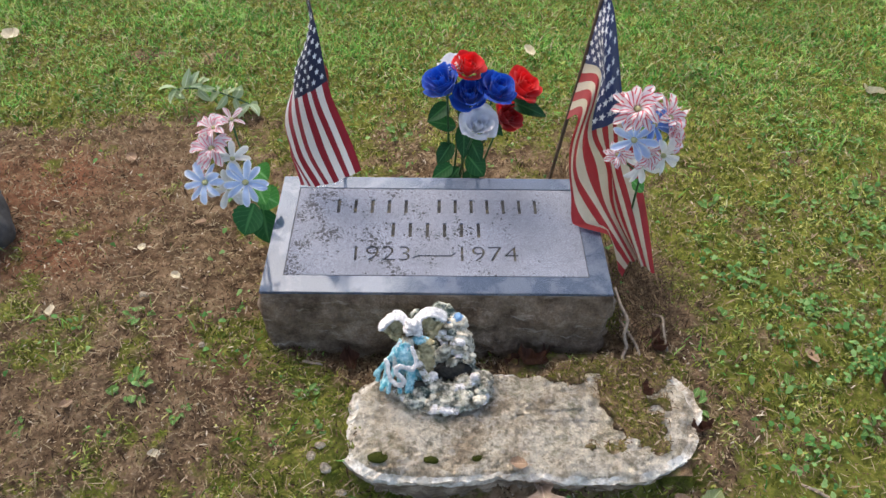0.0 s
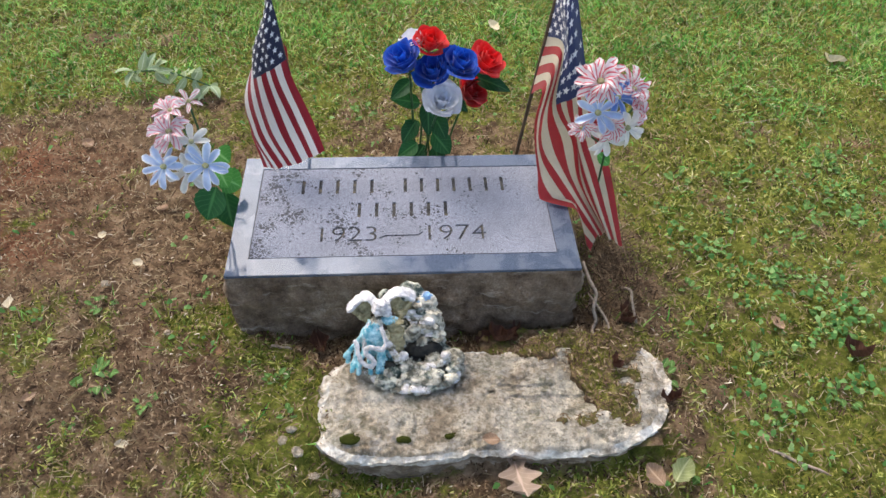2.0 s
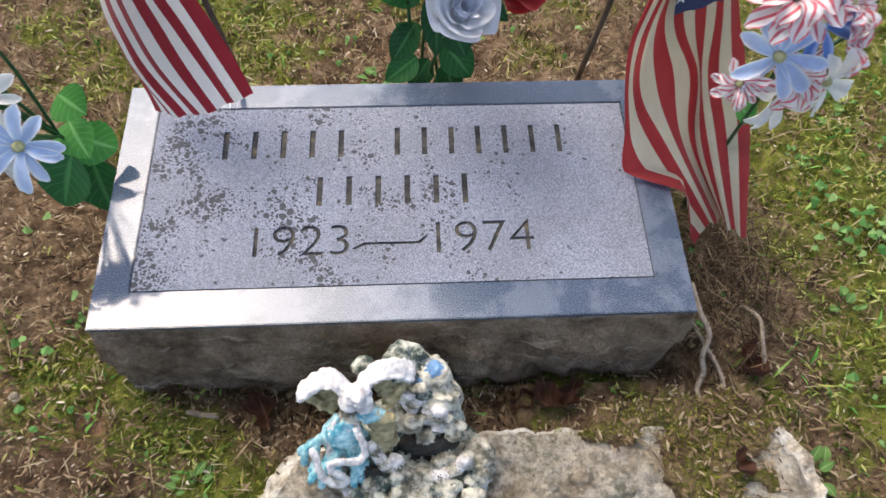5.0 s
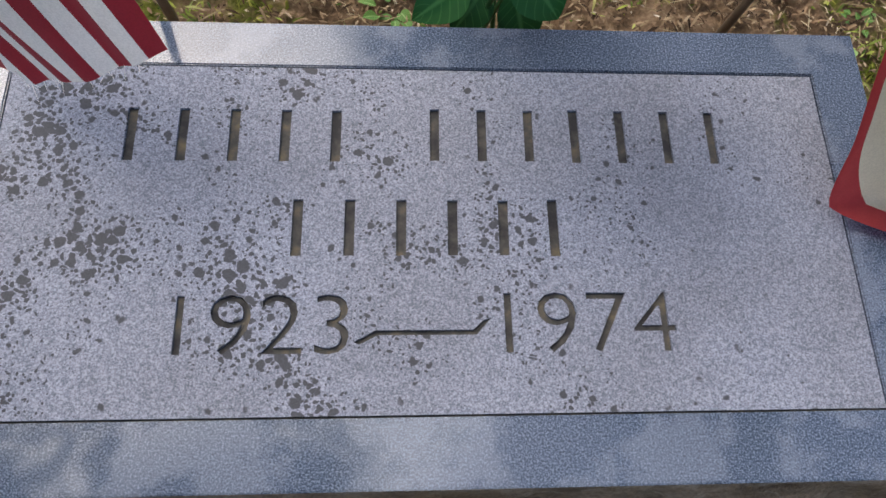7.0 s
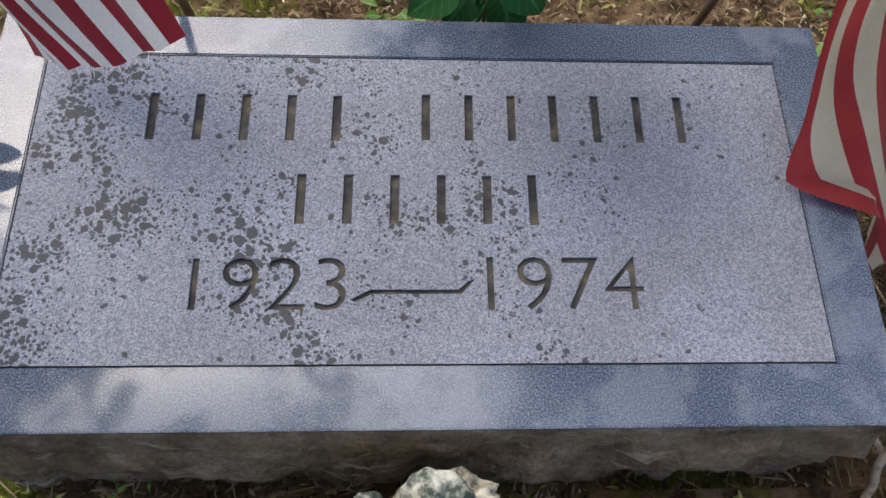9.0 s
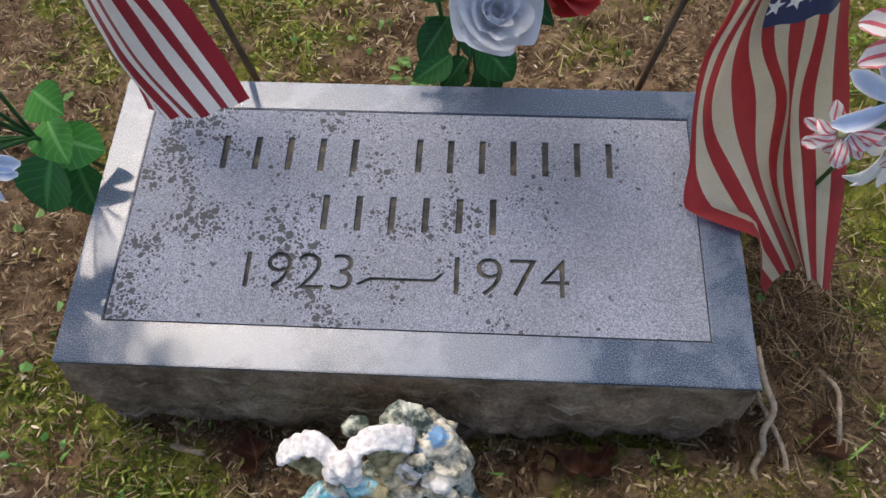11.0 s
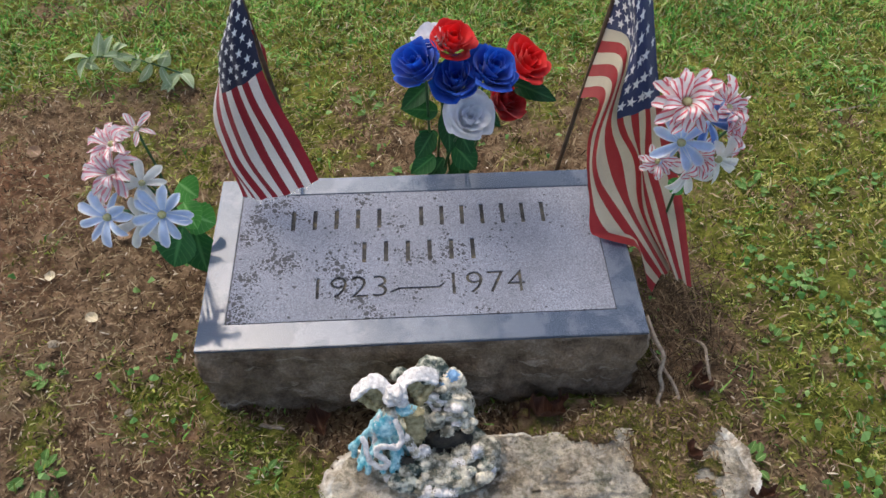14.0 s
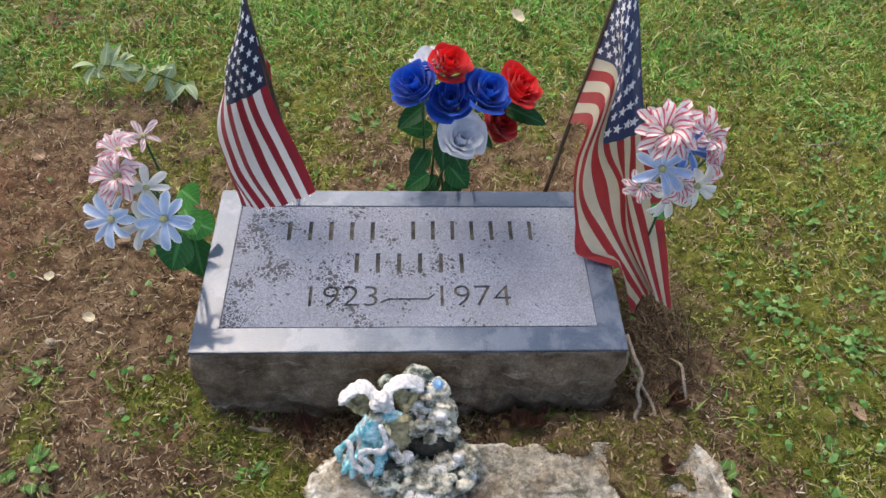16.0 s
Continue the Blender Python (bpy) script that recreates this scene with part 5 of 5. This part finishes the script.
# ---- fallen leaves, twigs, vine ----
def lobed(s, t, lobes, L, W, curl):
    if lobes <= 1:
        w = W * 0.5 * math.sin(math.pi * min(1, t * 0.98 + 0.01)) ** 0.75 * (1 + 0.08 * math.sin(t * 23 + s))
        return (s * w, (t - 0.5) * L, curl * (s * s * 0.5 * math.sin(t * 3) + (2 * t - 1) ** 2 * 0.35 + 0.12 * math.sin(s * 3 + t * 6)) * W)
    w = W * math.sin(math.pi * min(1, t * 0.9 + 0.05)) ** 0.6 * (0.68 + 0.32 * math.cos(t * lobes * 2 * math.pi + 0.5 * s)) * 0.5
    return (s * w, (t - 0.5) * L, curl * (s * s * 0.6 + (2 * t - 1) ** 2 * 0.5) * W)


def build_fallen(name, label, mat, L, W, lobes, curl):
    bm = bmesh.new()
    sheet(bm, lambda s, t: lobed(s, t, lobes, L, W, curl), 8, 30)
    tube(bm, [(0, -L * 0.5, 0.001), (0.002, -L * 0.62, 0.001), (0.0, -L * 0.75, 0.003)], 0.0009, 5)
    return thing(name, (0, 0, 0), label, "leaf", "fallen leaves on the ground", bm, mat)


def scatter_fallen():
    oak = build_fallen("oak_leaf", "dry tan oak leaf propped against the slab", M_OAK, 0.092, 0.07, 2.4, 0.2)
    oak.matrix_basis = pose(0.172, -0.322, 0.012, 30, 0, 185)
    cup = build_fallen("fallen_leaf", "pale green curled leaf lying on mossy soil", M_CUP, 0.046, 0.034, 1.0, 0.5)
    cup.matrix_basis = pose(0.428, -0.313, 0.012, 10, 12, 320)
    brown = build_fallen("fallen_leaf", "small brown dead leaf lying on the ground", M_DEAD, 0.04, 0.03, 1.0, 0.5)
    brown.matrix_basis = pose(0.385, -0.317, 0.008, 8, -10, 30)
    wet = build_fallen("fallen_leaf", "dark wet dead leaf at the foot of the marker", M_DEAD_DK, 0.045, 0.038, 1.6, 0.9)
    wet.matrix_basis = pose(0.164, -0.056, 0.012, 5, 15, 70)
    tan = build_fallen("fallen_leaf", "large pale curled dry leaf in the grass", M_TAN, 0.075, 0.055, 1.0, 0.6)
    tan.matrix_basis = pose(1.13, 0.78, 0.035, 25, 15, 120)
    for src, x, y, z, turn, s in ((brown, 0.676, -0.045, 0.008, 10, 0.9), (wet, 0.352, -0.138, 0.046, 200, 0.6), (wet, 0.19, -0.048, 0.012, 150, 0.8), (wet, -0.153, -0.052, 0.01, 20, 1.0), (wet, 0.14, -0.045, 0.01, 300, 0.7),
                                  (brown, 0.13, -0.262, 0.036, 80, 0.7), (wet, 0.79, -0.12, 0.008, 40, 1.0), (wet, 0.44, -0.19, 0.004, 90, 0.8), (brown, -0.7, 0.5, 0.01, 50, 0.8), (brown, -0.5, 0.3, 0.008, 250, 0.7), (tan, -1.16, 0.98, 0.02, 10, 0.8),
                                  (brown, -0.62, -0.15, 0.008, 110, 0.6), (tan, -0.72, 0.05, 0.01, 190, 0.35), (tan, -0.5, 0.12, 0.02, 60, 0.3), (tan, -0.6, 0.22, 0.008, 20, 0.3), (brown, 0.36, 0.03, 0.01, 300, 0.9), (wet, 0.4, -0.02, 0.008, 200, 0.9),
                                  (tan, 0.25, 0.95, 0.02, 30, 0.6), (brown, 0.42, 0.5, 0.01, 90, 0.7), (tan, -0.45, -0.24, 0.006, 100, 0.28), (brown, -0.33, 0.55, 0.01, 33, 0.6)):
        made = copy_thing(src, pose(x, y, z + float(relief(x, y)) * (z < 0.03), rng.normal(0, 9), rng.normal(0, 9), turn))
        made.scale = (s, s, s)
    # vine and twigs
    for pts, r, label in (([(0.322, 0.05, 0.1), (0.331, 0.02, 0.085), (0.342, 0.0, 0.07), (0.337, -0.018, 0.05), (0.343, -0.03, 0.03), (0.334, -0.048, 0.022), (0.34, -0.066, 0.024), (0.356, -0.085, 0.03), (0.364, -0.105, 0.03)], 0.0032, "dry pale vine stem creeping beside the marker"),
                          ([(0.345, 0.04, 0.02), (0.35, 0.0, 0.035), (0.362, -0.03, 0.03), (0.368, -0.06, 0.016)], 0.0025, "thin dry root beside the marker"),
                          ([(0.41, 0.06, 0.012), (0.418, 0.03, 0.04), (0.413, 0.0, 0.045), (0.42, -0.03, 0.018)], 0.0024, "thin grey vine stem arching over dead leaves")):
        pts = [Vector(spline_rows(list(range(len(pts))), pts, [k / 4])[0]) for k in range(4 * len(pts) - 3)]
        bm = bmesh.new()
        tube(bm, pts, r, 7)
        thing("vine", pts[-1], label, "vine", bm=bm, mats=M_TWIG)
    for x, y, a, L, w in ((-0.222, -0.05, -12, 0.038, 0.007), (-0.86, -0.02, 5, 0.09, 0.004), (0.86, 0.56, 10, 0.11, 0.004), (0.62, -0.31, -30, 0.1, 0.006), (-0.62, 0.33, 60, 0.05, 0.003), (-0.2, 0.95, 120, 0.08, 0.003)):
        bm = bmesh.new()
        d = Vector((math.cos(radians(a)), math.sin(radians(a)), 0))
        z = float(relief(x, y)) + w * 0.5
        tube(bm, [Vector((x, y, z)) + d * L * (k / 5 - 0.5) + Vector((0, 0, 0.002 * math.sin(k * 2))) for k in range(6)], [w * q for q in (0.35, 0.5, 0.5, 0.45, 0.4, 0.25)], 6)
        thing("twig", (x, y, z), "short dry broken twig lying on the soil", "twig", "twigs on the ground", bm, M_TWIG)


scatter_fallen()


# ---- neighbouring stone, the tree that overhangs the plot, and a second one added for reflections ----
def build_field_stone():
    bm = bmesh.new()
    blob(bm, (-1.07, 0.26, 0.05), (0.2, 0.16, 0.11), 0, 0.2, 6, 5)
    thing("field_stone", (-1.07, 0.26, 0), "dark rough rounded stone set in red soil", "stone", bm=bm, mats=M_FIELD)


build_field_stone()


def scatter_stones():
    r = random.Random(21)
    for x, y, size in ((-0.176, -0.262, 0.01), (-0.15, -0.292, 0.008), (-0.2, -0.24, 0.008), (-0.186, -0.225, 0.007), (-0.118, -0.312, 0.009), (-0.42, -0.03, 0.007), (-0.56, 0.09, 0.008)):
        z = float(relief(x, y))
        bm = bmesh.new()
        blob(bm, (x, y, z + size * 0.3), (size * r.uniform(0.9, 1.3), size * r.uniform(0.7, 1.0), size * 0.6), 0, 0.45, 70, 3)
        thing("pebble", (x, y, z), "small broken pale limestone piece lying on mossy soil", "stone", "loose stones near the slab", bm, M_LIME)


scatter_stones()


def build_tree():
    t = thing("tree", (4.2, 5.2, 0), "broad-leaved tree out of view, crown overhanging the plot, reflected in the rim", "tree", "trees round the plot")
    r = random.Random(11)
    bm = bmesh.new()
    trunk = [Vector((4.2 + 0.05 * math.sin(k), 5.2 + 0.06 * math.cos(k * 1.3), -0.1 + k * 1.05)) for k in range(9)]
    tube(bm, trunk, [0.4, 0.32, 0.28, 0.26, 0.24, 0.21, 0.18, 0.14, 0.09], 14)
    part("trunk", bm, M_BARK, t)
    tips = []
    for k in range(22):
        a = 2 * math.pi * k / 22 * 3.4
        start = trunk[3 + k % 6]
        end = start + Vector((math.cos(a) * r.uniform(2.4, 4.2), math.sin(a) * r.uniform(2.4, 4.2), r.uniform(0.4, 2.6)))
        bm = bmesh.new()
        line = bend(start, end, 0.3, 7)
        tube(bm, line, [0.075 * (1 - i / 8.5) for i in range(8)], 8)
        part("limb", bm, M_BARK, t)
        tips += line[3:]
    clumps = np.array([tuple(p + Vector((r.gauss(0, 0.35), r.gauss(0, 0.35), r.gauss(0, 0.3)))) for p in tips for _ in range(5)])
    n = 60000
    c = clumps[rng.integers(0, len(clumps), n)] + rng.normal(0, 0.28, (n, 3))
    u = rng.normal(0, 1, (n, 3))
    u /= np.linalg.norm(u, axis=1)[:, None]
    w = np.cross(u, rng.normal(0, 1, (n, 3)))
    w /= np.linalg.norm(w, axis=1)[:, None]
    s = rng.uniform(0.07, 0.13, n)[:, None]
    P = np.stack([c - u * s, c + w * s * 0.5, c + u * s, c - w * s * 0.5], 1).reshape(-1, 3) - np.array([4.2, 5.2, 0])
    me = bpy.data.meshes.new("crown")
    me.from_pydata(P.tolist(), [], (np.arange(n)[:, None] * 4 + np.arange(4)).tolist())
    me.materials.append(scatter_mat("tree_leaves", [(0.0, (0.03, 0.07, 0.012)), (1.0, (0.09, 0.15, 0.03))], 0.5, 0.3))
    crown = new("crown", me)
    crown.parent = t
    return t


tree = build_tree()
# unseen second tree, added only to break up the sky mirrored in the rim
copy_thing(tree, pose(-4.1, -2.6, 0, rz=100))
